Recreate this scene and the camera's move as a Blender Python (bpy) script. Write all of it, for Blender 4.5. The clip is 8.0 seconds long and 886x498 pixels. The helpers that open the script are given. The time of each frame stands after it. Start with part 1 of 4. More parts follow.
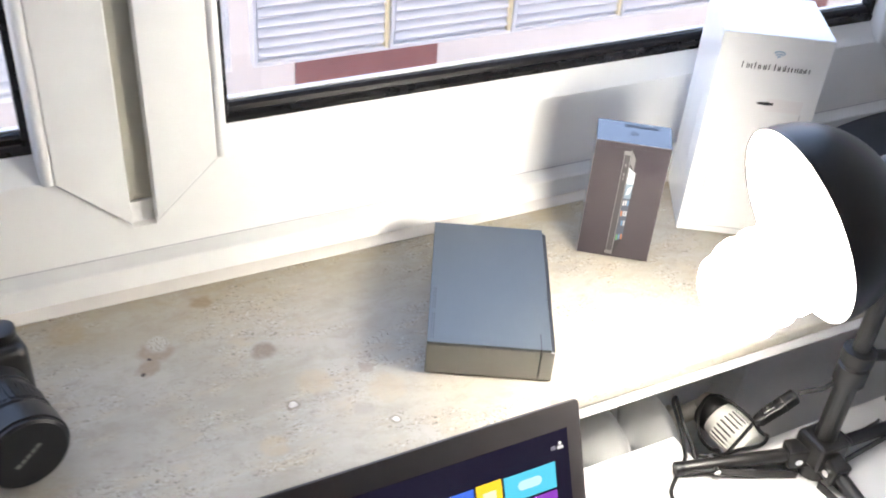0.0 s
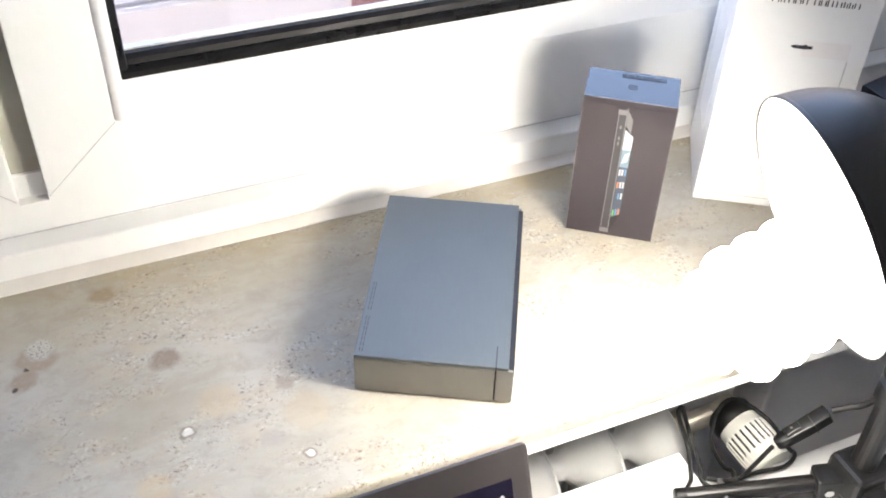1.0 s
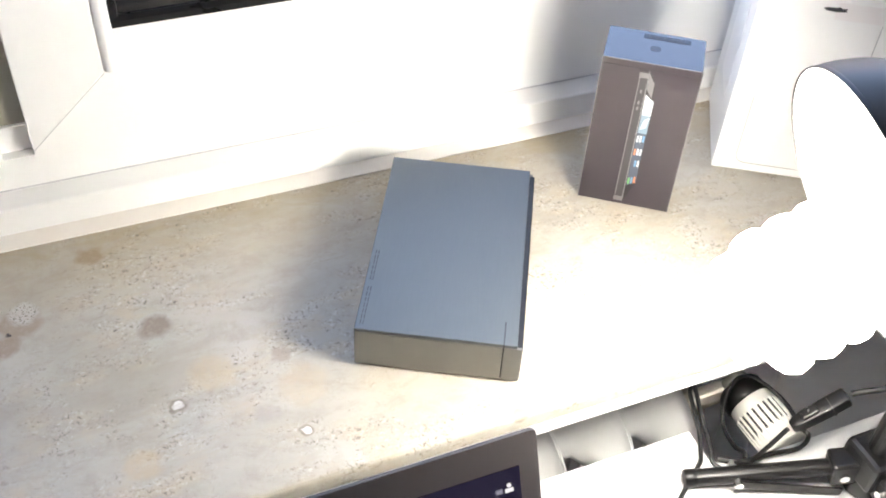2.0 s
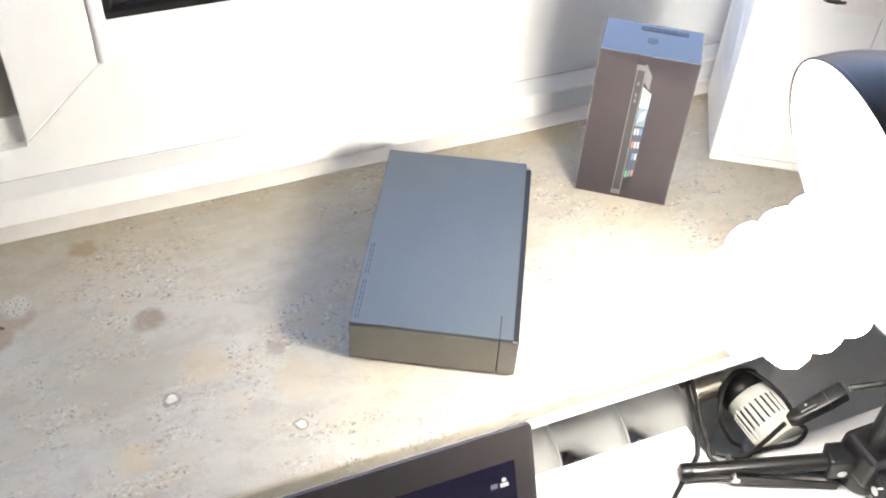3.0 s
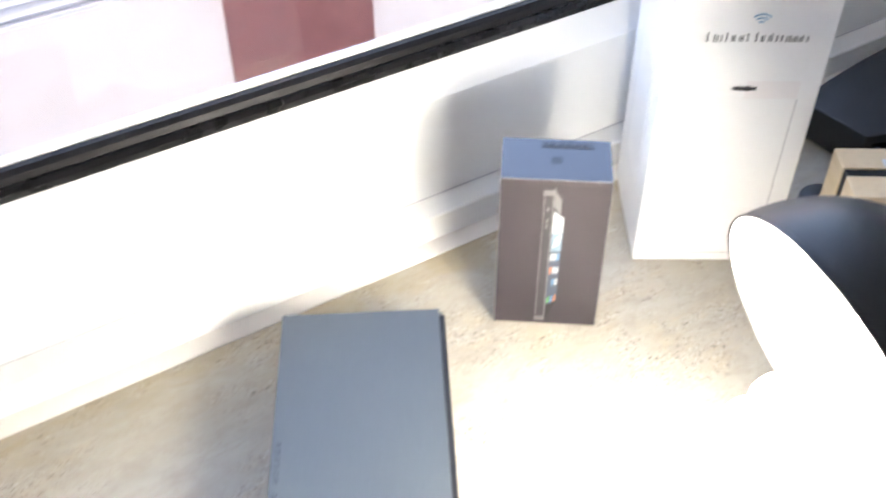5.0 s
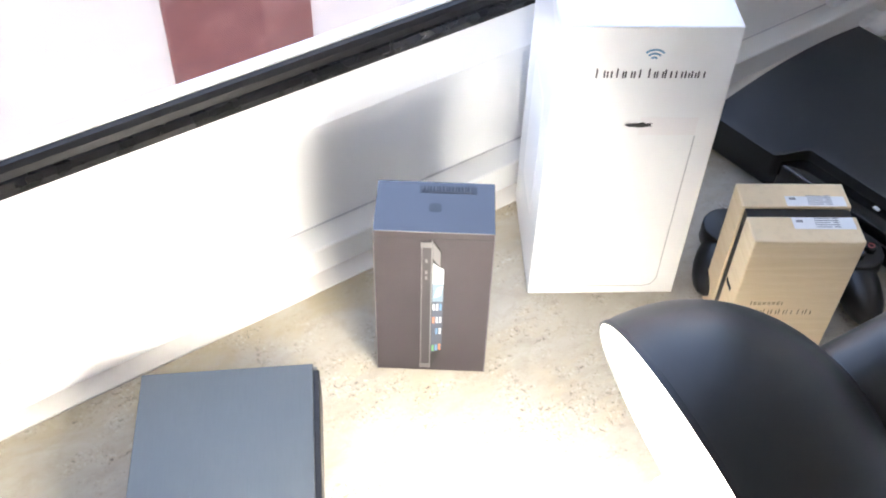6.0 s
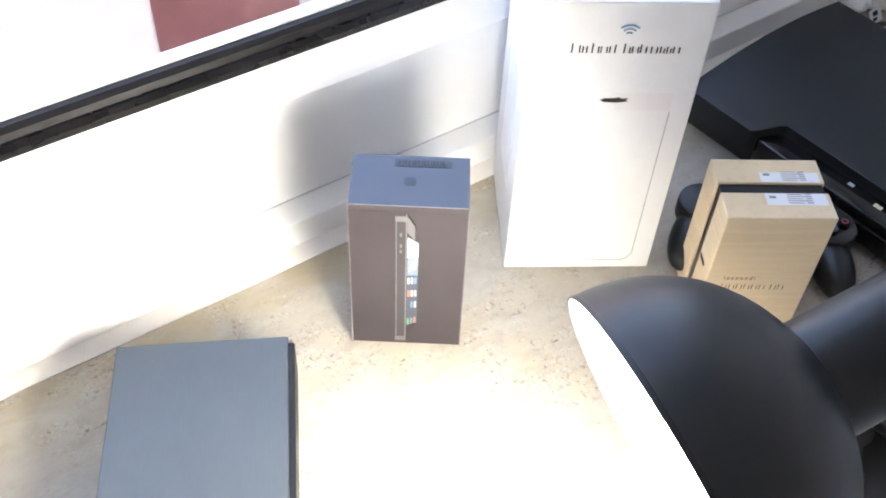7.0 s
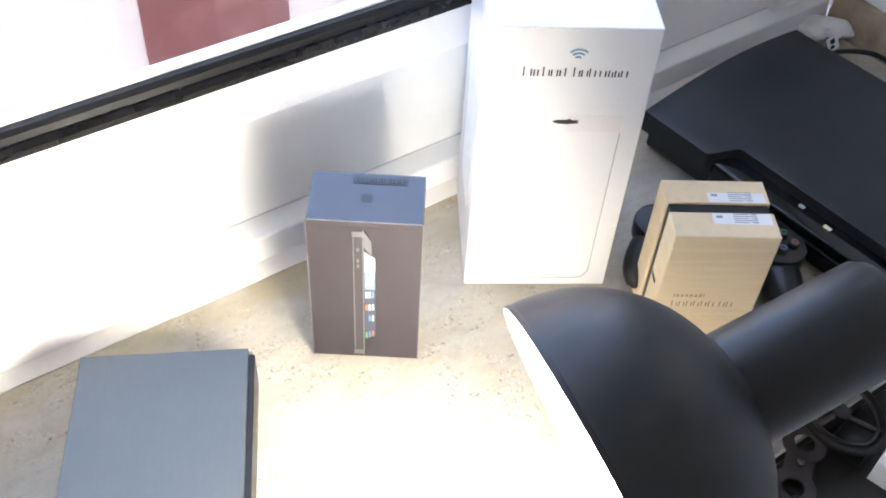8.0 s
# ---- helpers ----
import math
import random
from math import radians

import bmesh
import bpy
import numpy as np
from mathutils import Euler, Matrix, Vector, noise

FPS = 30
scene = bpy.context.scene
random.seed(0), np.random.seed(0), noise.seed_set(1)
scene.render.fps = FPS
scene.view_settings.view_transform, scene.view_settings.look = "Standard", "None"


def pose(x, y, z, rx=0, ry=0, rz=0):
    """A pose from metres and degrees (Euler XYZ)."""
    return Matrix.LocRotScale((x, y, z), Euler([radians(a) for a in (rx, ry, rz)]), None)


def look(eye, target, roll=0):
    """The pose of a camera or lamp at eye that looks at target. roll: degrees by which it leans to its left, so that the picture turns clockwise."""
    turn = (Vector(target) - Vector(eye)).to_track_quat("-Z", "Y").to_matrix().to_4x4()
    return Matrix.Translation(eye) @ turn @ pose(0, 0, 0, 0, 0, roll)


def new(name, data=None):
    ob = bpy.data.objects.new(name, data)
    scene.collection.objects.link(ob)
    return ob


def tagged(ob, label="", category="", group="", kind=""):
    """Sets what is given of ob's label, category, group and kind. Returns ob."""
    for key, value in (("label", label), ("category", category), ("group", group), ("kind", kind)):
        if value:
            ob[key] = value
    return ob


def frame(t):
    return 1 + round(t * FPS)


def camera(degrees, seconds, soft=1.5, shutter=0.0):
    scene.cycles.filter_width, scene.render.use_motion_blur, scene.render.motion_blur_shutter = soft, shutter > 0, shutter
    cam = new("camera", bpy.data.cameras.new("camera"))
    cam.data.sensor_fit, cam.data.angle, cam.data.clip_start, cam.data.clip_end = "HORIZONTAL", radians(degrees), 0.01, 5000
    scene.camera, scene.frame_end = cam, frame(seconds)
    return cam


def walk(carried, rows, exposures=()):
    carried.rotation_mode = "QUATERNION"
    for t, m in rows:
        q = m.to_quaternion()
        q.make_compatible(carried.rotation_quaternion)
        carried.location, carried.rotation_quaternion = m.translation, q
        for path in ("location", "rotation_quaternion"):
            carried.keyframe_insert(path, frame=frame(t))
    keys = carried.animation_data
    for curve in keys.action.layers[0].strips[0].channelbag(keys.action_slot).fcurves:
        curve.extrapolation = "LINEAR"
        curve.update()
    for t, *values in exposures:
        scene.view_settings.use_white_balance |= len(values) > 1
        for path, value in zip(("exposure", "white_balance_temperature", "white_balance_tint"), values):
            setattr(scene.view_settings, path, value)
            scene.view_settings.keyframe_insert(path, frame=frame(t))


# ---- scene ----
cam = camera(47.7, 8.0, 1.8, 0.4)
SKY, SUN, TUBE_POWER, BULB_TURN = 0.062, 0.85, 2.15, 2.6
SCREEN_GAIN = 1 / 16
EXPOSURES = [(0.0, 4.92, 7150, 10), (1.5, 4.95, 7150, 10), (4.2, 4.94, 7150, 10), (5.2, 5.18, 7150, 10), (8.0, 5.27, 7150, 10)]
PATH = [
    (0, (0.071, 0.079, 0.709), (0.872, 1.501, -0.446), 5.0),
    (0.3, (0.161, 0.094, 0.649), (0.888, 1.579, -0.475), 3.0),
    (0.5, (0.197, 0.155, 0.66), (0.881, 1.577, -0.569), 2.8),
    (1, (0.275, 0.212, 0.646), (0.901, 1.6, -0.651), 2.1),
    (1.5, (0.284, 0.252, 0.629), (0.896, 1.598, -0.718), 3.3),
    (3, (0.29, 0.259, 0.623), (0.896, 1.573, -0.757), 3.8),
    (3.5, (0.288, 0.256, 0.617), (0.889, 1.577, -0.759), 3.2),
    (4, (0.281, 0.259, 0.622), (0.885, 1.582, -0.75), 3.3),
    (4.5, (0.295, 0.286, 0.64), (0.922, 1.59, -0.741), 2.5),
    (4.7, (0.318, 0.322, 0.647), (0.963, 1.606, -0.744), 0.9),
    (4.8, (0.334, 0.356, 0.649), (1.028, 1.618, -0.738), 0.6),
    (5, (0.364, 0.397, 0.638), (1.133, 1.655, -0.713), -0.3),
    (5.2, (0.395, 0.424, 0.649), (1.218, 1.645, -0.704), 0.3),
    (6.3, (0.472, 0.458, 0.657), (1.281, 1.559, -0.804), 2.7),
    (6.5, (0.472, 0.459, 0.654), (1.282, 1.55, -0.812), 3.1),
    (7, (0.474, 0.451, 0.66), (1.285, 1.529, -0.817), 3.2),
    (7.5, (0.485, 0.433, 0.671), (1.308, 1.518, -0.794), 3.1),
    (8, (0.484, 0.419, 0.674), (1.328, 1.517, -0.77), 4.1),
]
walk(cam, [(t, look(eye, target, roll)) for t, eye, target, roll in PATH], EXPOSURES)

# ---- world, sun and lamps ----
world = bpy.data.worlds.new("sky")
scene.world = world
world.use_nodes = True
wn = world.node_tree.nodes
sky = wn.new("ShaderNodeTexSky")
sky.sky_type = "NISHITA"
sky.sun_disc = False
sky.sun_elevation = radians(48)
sky.sun_rotation = radians(200)
sky.dust_density = 5.0
sky.air_density = 0.75
world.node_tree.links.new(sky.outputs[0], wn["Background"].inputs[0])
wn["Background"].inputs[1].default_value = SKY
sun = new("sun", bpy.data.lights.new("sun", "SUN"))
sun.data.energy, sun.data.angle, sun.data.color = SUN, radians(10), (1.0, 0.96, 0.9)
sun.matrix_world = look((-2.0, -5.4, 6.4), (0, 0, 0))


# ---- materials ----
class Mat:
    """A small wrapper that builds a node material."""

    def __init__(self, name, color=(0.8, 0.8, 0.8), rough=0.5, metal=0.0, coat=0.0, spec=0.5):
        self.m = bpy.data.materials.new(name)
        self.m.use_nodes = True
        self.t = self.m.node_tree
        self.b = self.t.nodes["Principled BSDF"]
        self.b.inputs["Base Color"].default_value = (*color, 1)
        self.b.inputs["Roughness"].default_value = rough
        self.b.inputs["Metallic"].default_value = metal
        self.b.inputs["Coat Weight"].default_value = coat
        self.b.inputs["Coat Roughness"].default_value = 0.05
        self.b.inputs["Specular IOR Level"].default_value = spec
        self.co = None

    def node(self, kind, **inputs):
        n = self.t.nodes.new(kind)
        for k, v in inputs.items():
            n.inputs[k.replace("_", " ")].default_value = v
        return n

    def link(self, a, b):
        self.t.links.new(a, b)

    def coords(self):
        if self.co is None:
            self.co = self.node("ShaderNodeTexCoord").outputs["Object"]
        return self.co

    def scaled(self, s):
        mp = self.node("ShaderNodeMapping", Scale=s)
        self.link(self.coords(), mp.inputs["Vector"])
        return mp.outputs[0]

    def noise(self, scale, detail=4.0, stretch=None, rough=0.55, distortion=0.0):
        n = self.node("ShaderNodeTexNoise", Scale=scale, Detail=detail, Roughness=rough, Distortion=distortion)
        self.link(self.scaled(stretch) if stretch else self.coords(), n.inputs["Vector"])
        return n.outputs["Fac"]

    def ramp(self, fac, *stops):
        r = self.node("ShaderNodeValToRGB")
        e = r.color_ramp.elements
        while len(e) < len(stops):
            e.new(0.5)
        for el, (p, c) in zip(e, stops):
            el.position = p
            el.color = (*c, 1) if isinstance(c, tuple) else (c, c, c, 1)
        self.link(fac, r.inputs[0])
        return r.outputs[0]

    def mix(self, fac, a, b, blend="MIX"):
        n = self.node("ShaderNodeMix")
        n.data_type, n.blend_type = "RGBA", blend
        for sock, v in ((n.inputs[0], fac), (n.inputs[6], a), (n.inputs[7], b)):
            if isinstance(v, (int, float)):
                sock.default_value = v
            elif isinstance(v, tuple):
                sock.default_value = (*v, 1)
            else:
                self.link(v, sock)
        return n.outputs[2]

    def math(self, op, a, b=0.0, clamp=False):
        n = self.node("ShaderNodeMath")
        n.operation, n.use_clamp = op, clamp
        for sock, v in ((n.inputs[0], a), (n.inputs[1], b)):
            if isinstance(v, (int, float)):
                sock.default_value = v
            else:
                self.link(v, sock)
        return n.outputs[0]

    def color(self, out):
        self.link(out, self.b.inputs["Base Color"])
        return self

    def rough(self, out):
        self.link(out, self.b.inputs["Roughness"])
        return self

    def bump(self, height, strength=0.3, distance=0.001):
        n = self.node("ShaderNodeBump", Strength=strength, Distance=distance)
        self.link(height, n.inputs["Height"])
        self.link(n.outputs[0], self.b.inputs["Normal"])
        return self

    def glow(self, color, strength):
        self.b.inputs["Emission Color"].default_value = (*color, 1)
        self.b.inputs["Emission Strength"].default_value = strength
        return self


def worn(name, color, rough=0.5, metal=0.0, vary=0.08, scale=30.0, bump=0.1, coat=0.0, spec=0.5, grain=400.0):
    """A paint, plastic or metal with faint mottling, uneven gloss and a fine grain."""
    m = Mat(name, color, rough, metal, coat, spec)
    big = m.noise(scale, 3)
    lo = tuple(c * (1 - vary * 0.6) for c in color)
    hi = tuple(min(1, c * (1 + vary * 0.6)) for c in color)
    m.color(m.ramp(big, (0.25, lo), (0.75, hi)))
    m.rough(m.ramp(m.noise(scale * 1.7, 2), (0.2, max(0.02, rough - 0.03)), (0.8, min(1, rough + 0.03))))
    m.bump(m.noise(grain, 3), bump, 0.0004)
    return m.m


def stone():
    m = Mat("limestone", (0.62, 0.57, 0.48), 0.5, spec=0.35)
    wide = m.noise(6.0, 7, (1.0, 1.6, 1.0), 0.6, 0.5)
    col = m.ramp(wide, (0.28, (0.325, 0.29, 0.23)), (0.44, (0.37, 0.342, 0.288)), (0.58, (0.41, 0.38, 0.325)), (0.75, (0.375, 0.33, 0.25)))
    # blue-grey and cream clouds along the slab
    band = m.noise(10.0, 8, (0.7, 1.9, 1.0), 0.62, 0.8)
    col = m.mix(m.ramp(band, (0.48, 0.0), (0.64, 0.6)), col, (0.435, 0.415, 0.375))
    mottle = m.noise(42.0, 8, (0.9, 1.2, 1.0), 0.7, 0.4)
    col = m.mix(m.ramp(mottle, (0.36, 0.5), (0.52, 0.0)), col, (0.30, 0.265, 0.205))
    # olive-brown mineral staining towards the window
    sep = m.node("ShaderNodeSeparateXYZ")
    m.link(m.coords(), sep.inputs[0])
    back = m.node("ShaderNodeMapRange", From_Min=0.88, From_Max=0.985, To_Min=0.0, To_Max=1.0)
    m.link(sep.outputs["Y"], back.inputs[0])
    olive = m.math("MULTIPLY", back.outputs[0], m.ramp(m.noise(16.0, 7, (0.7, 1.6, 1.0), 0.65, 0.8), (0.36, 0.15), (0.6, 0.85)))
    col = m.mix(olive, col, (0.335, 0.275, 0.17))
    # warm patches that hold the fossil crumbs
    drift = m.ramp(m.noise(8.0, 6, (1.0, 2.0, 1.0), 0.6), (0.44, 0.0), (0.58, 1.0))
    col = m.mix(m.math("MULTIPLY", drift, m.ramp(m.noise(30.0, 6, (0.8, 1.5, 1.0), 0.65), (0.46, 0.0), (0.62, 0.55))), col, (0.44, 0.365, 0.26))
    clump = m.math("MULTIPLY", drift, m.ramp(m.noise(48.0, 5, (0.8, 1.3, 1.0), 0.65), (0.44, 0.0), (0.54, 1.0)))
    fleck = m.noise(270.0, 8, None, 0.74, 0.6)
    col = m.mix(m.math("MULTIPLY", m.math("MULTIPLY", m.ramp(fleck, (0.40, 1.0), (0.45, 0.0)), clump), 0.95), col, (0.13, 0.11, 0.085))
    col = m.mix(m.math("MULTIPLY", m.math("MULTIPLY", m.ramp(fleck, (0.55, 0.0), (0.61, 1.0)), clump), 0.42), col, (0.66, 0.64, 0.59))
    # short broken hairlines
    veins = m.noise(30.0, 9, (0.8, 2.0, 1.0), 0.68, 1.4)
    vein = m.math("MULTIPLY", m.ramp(veins, (0.492, 0.0), (0.5, 1.0), (0.508, 0.0)), m.ramp(m.noise(22.0, 3), (0.52, 0.0), (0.62, 1.0)))
    col = m.mix(m.math("MULTIPLY", vein, 0.6), col, (0.27, 0.22, 0.16))
    # stains and shell prints with places of their own
    wob = m.node("ShaderNodeTexNoise", Scale=70.0, Detail=6.0)
    m.link(m.coords(), wob.inputs["Vector"])
    sub = m.node("ShaderNodeVectorMath")
    sub.operation = "MULTIPLY_ADD"
    m.link(wob.outputs["Color"], sub.inputs[0])
    sub.inputs[1].default_value = (0.014, 0.014, 0.0)
    m.link(m.coords(), sub.inputs[2])
    grainy = m.ramp(m.noise(160.0, 6, None, 0.7), (0.32, 0.5), (0.52, 1.0))

    def spot(x, y, r, c, k, edge=0.22, mask=None):
        d = m.node("ShaderNodeVectorMath")
        d.operation = "DISTANCE"
        m.link(sub.outputs[0], d.inputs[0])
        d.inputs[1].default_value = (x + 0.007, y + 0.007, 0.0)
        f = m.node("ShaderNodeMapRange", From_Min=r * (1 - edge), From_Max=r * (1 + edge), To_Min=k, To_Max=0.0)
        m.link(d.outputs["Value"], f.inputs[0])
        return m.mix(m.math("MULTIPLY", f.outputs[0], mask if mask is not None else grainy), col, c)

    for x, y, r, c, k in ((0.200, 0.893, 0.017, (0.27, 0.205, 0.145), 0.75), (0.186, 0.870, 0.012, (0.27, 0.205, 0.145), 0.8), (0.303, 0.854, 0.0125, (0.225, 0.185, 0.145), 0.95),
                          (0.264, 0.957, 0.011, (0.27, 0.205, 0.125), 0.9), (0.120, 0.955, 0.02, (0.37, 0.285, 0.17), 0.6), (0.392, 0.790, 0.0075, (0.27, 0.235, 0.19), 0.8),
                          (0.366, 0.735, 0.010, (0.33, 0.30, 0.26), 0.7),
                          (0.270, 0.722, 0.014, (0.45, 0.35, 0.22), 0.5), (0.335, 0.79, 0.018, (0.46, 0.36, 0.23), 0.45), (0.40, 0.755, 0.02, (0.44, 0.35, 0.23), 0.4),
                          (0.620, 0.728, 0.006, (0.42, 0.36, 0.27), 0.7), (0.735, 0.985, 0.03, (0.37, 0.30, 0.18), 0.5), (0.6, 0.975, 0.03, (0.38, 0.31, 0.19), 0.5), (0.55, 0.668, 0.007, (0.22, 0.19, 0.15), 0.8)):
        col = spot(x, y, r, c, k)
    # crusted shell on the brown stain, clean white shells elsewhere
    crust = m.noise(420.0, 4, None, 0.7)
    col = spot(0.203, 0.905, 0.0115, (0.50, 0.475, 0.43), 0.75, 0.25)
    col = spot(0.203, 0.905, 0.0115, (0.10, 0.085, 0.07), 0.9, 0.25, m.ramp(crust, (0.40, 1.0), (0.46, 0.0)))
    col = spot(0.190, 0.884, 0.0022, (0.05, 0.042, 0.035), 1.0, 0.3)
    col = spot(0.179, 0.862, 0.0024, (0.06, 0.05, 0.04), 1.0, 0.3)
    for x, y, r in ((0.304, 0.766, 0.0044), (0.389, 0.711, 0.0034)):
        col = spot(x, y, r * 1.55, (0.17, 0.14, 0.105), 0.85, 0.2)
        col = spot(x, y, r, (0.68, 0.665, 0.62), 0.95, 0.2)
    pits = m.noise(300.0, 3)
    col = m.mix(m.math("MULTIPLY", m.ramp(pits, (0.24, 1.0), (0.29, 0.0)), 0.7), col, (0.17, 0.14, 0.10))
    m.color(col)
    m.rough(m.ramp(band, (0.3, 0.42), (0.7, 0.6)))
    m.bump(m.math("ADD", m.math("MULTIPLY", fleck, clump), m.ramp(pits, (0.24, 0.0), (0.32, 0.5))), 0.22, 0.0008)
    return m.m


def pale_wood():
    m = Mat("pale_wood", (0.62, 0.44, 0.24), 0.55)
    g = m.noise(14.0, 6, (1.0, 1.0, 22.0), 0.6, 0.3)
    col = m.ramp(g, (0.3, (0.74, 0.57, 0.34)), (0.5, (0.78, 0.61, 0.38)), (0.7, (0.82, 0.66, 0.44)))
    fine = m.noise(160.0, 3, (1.0, 1.0, 30.0))
    col = m.mix(m.math("MULTIPLY", m.ramp(fine, (0.35, 1.0), (0.5, 0.0)), 0.12), col, (0.40, 0.26, 0.12))
    m.color(col).bump(fine, 0.12, 0.0004)
    return m.m


def brushed():
    m = Mat("brushed_aluminium", (0.30, 0.325, 0.36), 0.5, 0.7)
    g = m.noise(60.0, 4, (60.0, 1.0, 1.0), 0.6)
    m.color(m.ramp(g, (0.3, (0.106, 0.118, 0.122)), (0.7, (0.126, 0.138, 0.142))))
    m.rough(m.ramp(g, (0.3, 0.44), (0.7, 0.54)))
    m.bump(g, 0.06, 0.0003)
    return m.m


def plaster(name, color, scale=60.0):
    m = Mat(name, color, 0.85)
    n = m.noise(4.0, 5)
    m.color(m.ramp(n, (0.3, tuple(c * 0.92 for c in color)), (0.7, color)))
    m.bump(m.noise(scale, 6), 0.35, 0.002)
    return m.m


def raw_mortar():
    m = Mat("raw_mortar", (0.40, 0.32, 0.22), 0.9)
    n = m.noise(18.0, 7, None, 0.65)
    m.color(m.ramp(n, (0.3, (0.26, 0.20, 0.13)), (0.5, (0.40, 0.32, 0.22)), (0.72, (0.50, 0.43, 0.33))))
    m.bump(m.noise(90.0, 6), 0.6, 0.003)
    return m.m


def red_panel():
    m = Mat("red_panel", (0.30, 0.12, 0.11), 0.3)
    n = m.noise(3.0, 6, None, 0.6)
    m.color(m.ramp(n, (0.3, (0.155, 0.062, 0.062)), (0.6, (0.20, 0.085, 0.083)), (0.8, (0.26, 0.125, 0.12))))
    return m.m


def gloss_card():
    """Dark taupe satin print under clear film."""
    m = Mat("taupe_gloss_card", (0.03, 0.024, 0.025), 0.42, 0.0, 1.0)
    m.b.inputs["Coat IOR"].default_value = 1.4
    m.b.inputs["Coat Roughness"].default_value = 0.035
    ripple = m.node("ShaderNodeBump", Strength=0.15, Distance=0.0004)
    m.link(m.noise(28.0, 2, (1.0, 1.0, 0.5)), ripple.inputs["Height"])
    m.link(ripple.outputs[0], m.b.inputs["Coat Normal"])
    m.color(m.ramp(m.noise(9.0, 2), (0.2, (0.0215, 0.0150, 0.0210)), (0.8, (0.029, 0.0205, 0.0280))))
    return m.m


def window_glass():
    m = Mat("window_glass", (1, 1, 1), 0.0)
    m.b.inputs["Transmission Weight"].default_value = 1.0
    m.b.inputs["IOR"].default_value = 1.01
    clear = m.node("ShaderNodeBsdfTransparent")
    gloss = m.node("ShaderNodeBsdfGlossy", Roughness=0.02)
    lw = m.node("ShaderNodeLayerWeight", Blend=0.5)
    fr = m.math("MULTIPLY_ADD", m.math("POWER", lw.outputs["Facing"], 5.0), 0.7)
    fr.node.inputs[2].default_value = 0.035
    mixer = m.node("ShaderNodeMixShader")
    m.link(fr, mixer.inputs[0])
    m.link(clear.outputs[0], mixer.inputs[1])
    m.link(gloss.outputs[0], mixer.inputs[2])
    m.link(mixer.outputs[0], m.t.nodes["Material Output"].inputs["Surface"])
    return m.m


STONE = stone()
PVC = worn("white_pvc", (0.80, 0.80, 0.785), 0.32, vary=0.02, scale=12, bump=0.04)
CAULK = worn("white_caulk", (0.72, 0.68, 0.62), 0.6, vary=0.05, scale=60, bump=0.3, grain=120)
GASKET = worn("black_rubber", (0.004, 0.004, 0.0045), 0.28, vary=0.2, spec=0.45)
SPACER = worn("dark_grey_spacer", (0.010, 0.0095, 0.0105), 0.5, vary=0.1, spec=0.25)
GLASS = window_glass()
WALL = plaster("white_plaster", (0.82, 0.81, 0.79))
GREYWALL = plaster("grey_plaster", (0.82, 0.82, 0.81), 45)
MORTAR = raw_mortar()
FLOORWOOD = worn("floor_laminate", (0.36, 0.24, 0.14), 0.45, vary=0.25, scale=8)
DESKWHITE = worn("white_laminate", (0.80, 0.80, 0.80), 0.4, vary=0.02, scale=10, bump=0.05)
RADIATOR = worn("radiator_enamel", (0.60, 0.60, 0.59), 0.42, vary=0.04, scale=14, bump=0.25, grain=60)
ALU = brushed()
ALUSIDE = worn("dark_aluminium", (0.20, 0.194, 0.178), 0.5, 0.6, vary=0.05, scale=50)
BLACKPLASTIC = worn("black_plastic", (0.008, 0.008, 0.0085), 0.38, vary=0.15, scale=40, bump=0.1, spec=0.4)
INK = Mat("dark_ink", (0.022, 0.022, 0.025), 0.5).m
GREYINK = Mat("grey_ink", (0.24, 0.24, 0.25), 0.5).m
GOLDINK = Mat("brown_ink", (0.24, 0.14, 0.06), 0.5).m
PHONEBOX = gloss_card()
CARDWHITE = worn("white_gloss_card", (0.90, 0.90, 0.895), 0.3, vary=0.012, scale=12, coat=0.5, bump=0.02)
CARDGREY = Mat("pale_grey_print", (0.52, 0.52, 0.53), 0.4).m
PRINTBLUSH = Mat("faint_blush_print", (0.86, 0.83, 0.825), 0.4).m
GROOVESHADE = worn("olive_grey_groove_shade", (0.36, 0.345, 0.29), 0.6, vary=0.06, scale=20)
CARDFAINT = Mat("faint_grey_print", (0.74, 0.73, 0.72), 0.4).m
FILM = worn("sky_tinted_gloss_film", (0.040, 0.045, 0.060), 0.12, 0.0, vary=0.05, scale=20, bump=0.01, coat=0.6)
FILMLABEL = worn("grey_label_under_film", (0.030, 0.032, 0.040), 0.25, 0.0, vary=0.03)
SILVER = worn("silver_print_and_gleam", (0.16, 0.155, 0.16), 0.3, 0.3, vary=0.06, scale=60)
STEELGREY = worn("grey_print", (0.050, 0.046, 0.050), 0.35, 0.2, vary=0.06, scale=60)
BLUEINK = Mat("blue_ink", (0.16, 0.36, 0.52), 0.5).m
STICKER = worn("sticker_paper", (0.80, 0.80, 0.80), 0.5, vary=0.02)
WOOD = pale_wood()
SHADE = worn("black_lamp_enamel", (0.0150, 0.0150, 0.0150), 0.38, vary=0.3, scale=14, bump=0.06, grain=150, spec=0.4)
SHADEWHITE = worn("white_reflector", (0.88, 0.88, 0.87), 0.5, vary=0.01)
STANDBLACK = worn("black_stand_metal", (0.012, 0.0115, 0.0115), 0.38, vary=0.15, scale=40)
STANDGREY = worn("grey_bracket_metal", (0.085, 0.078, 0.078), 0.45, 0.4, vary=0.1, scale=40)
CHROME = worn("zinc_screw", (0.75, 0.75, 0.75), 0.2, 1.0, vary=0.05)
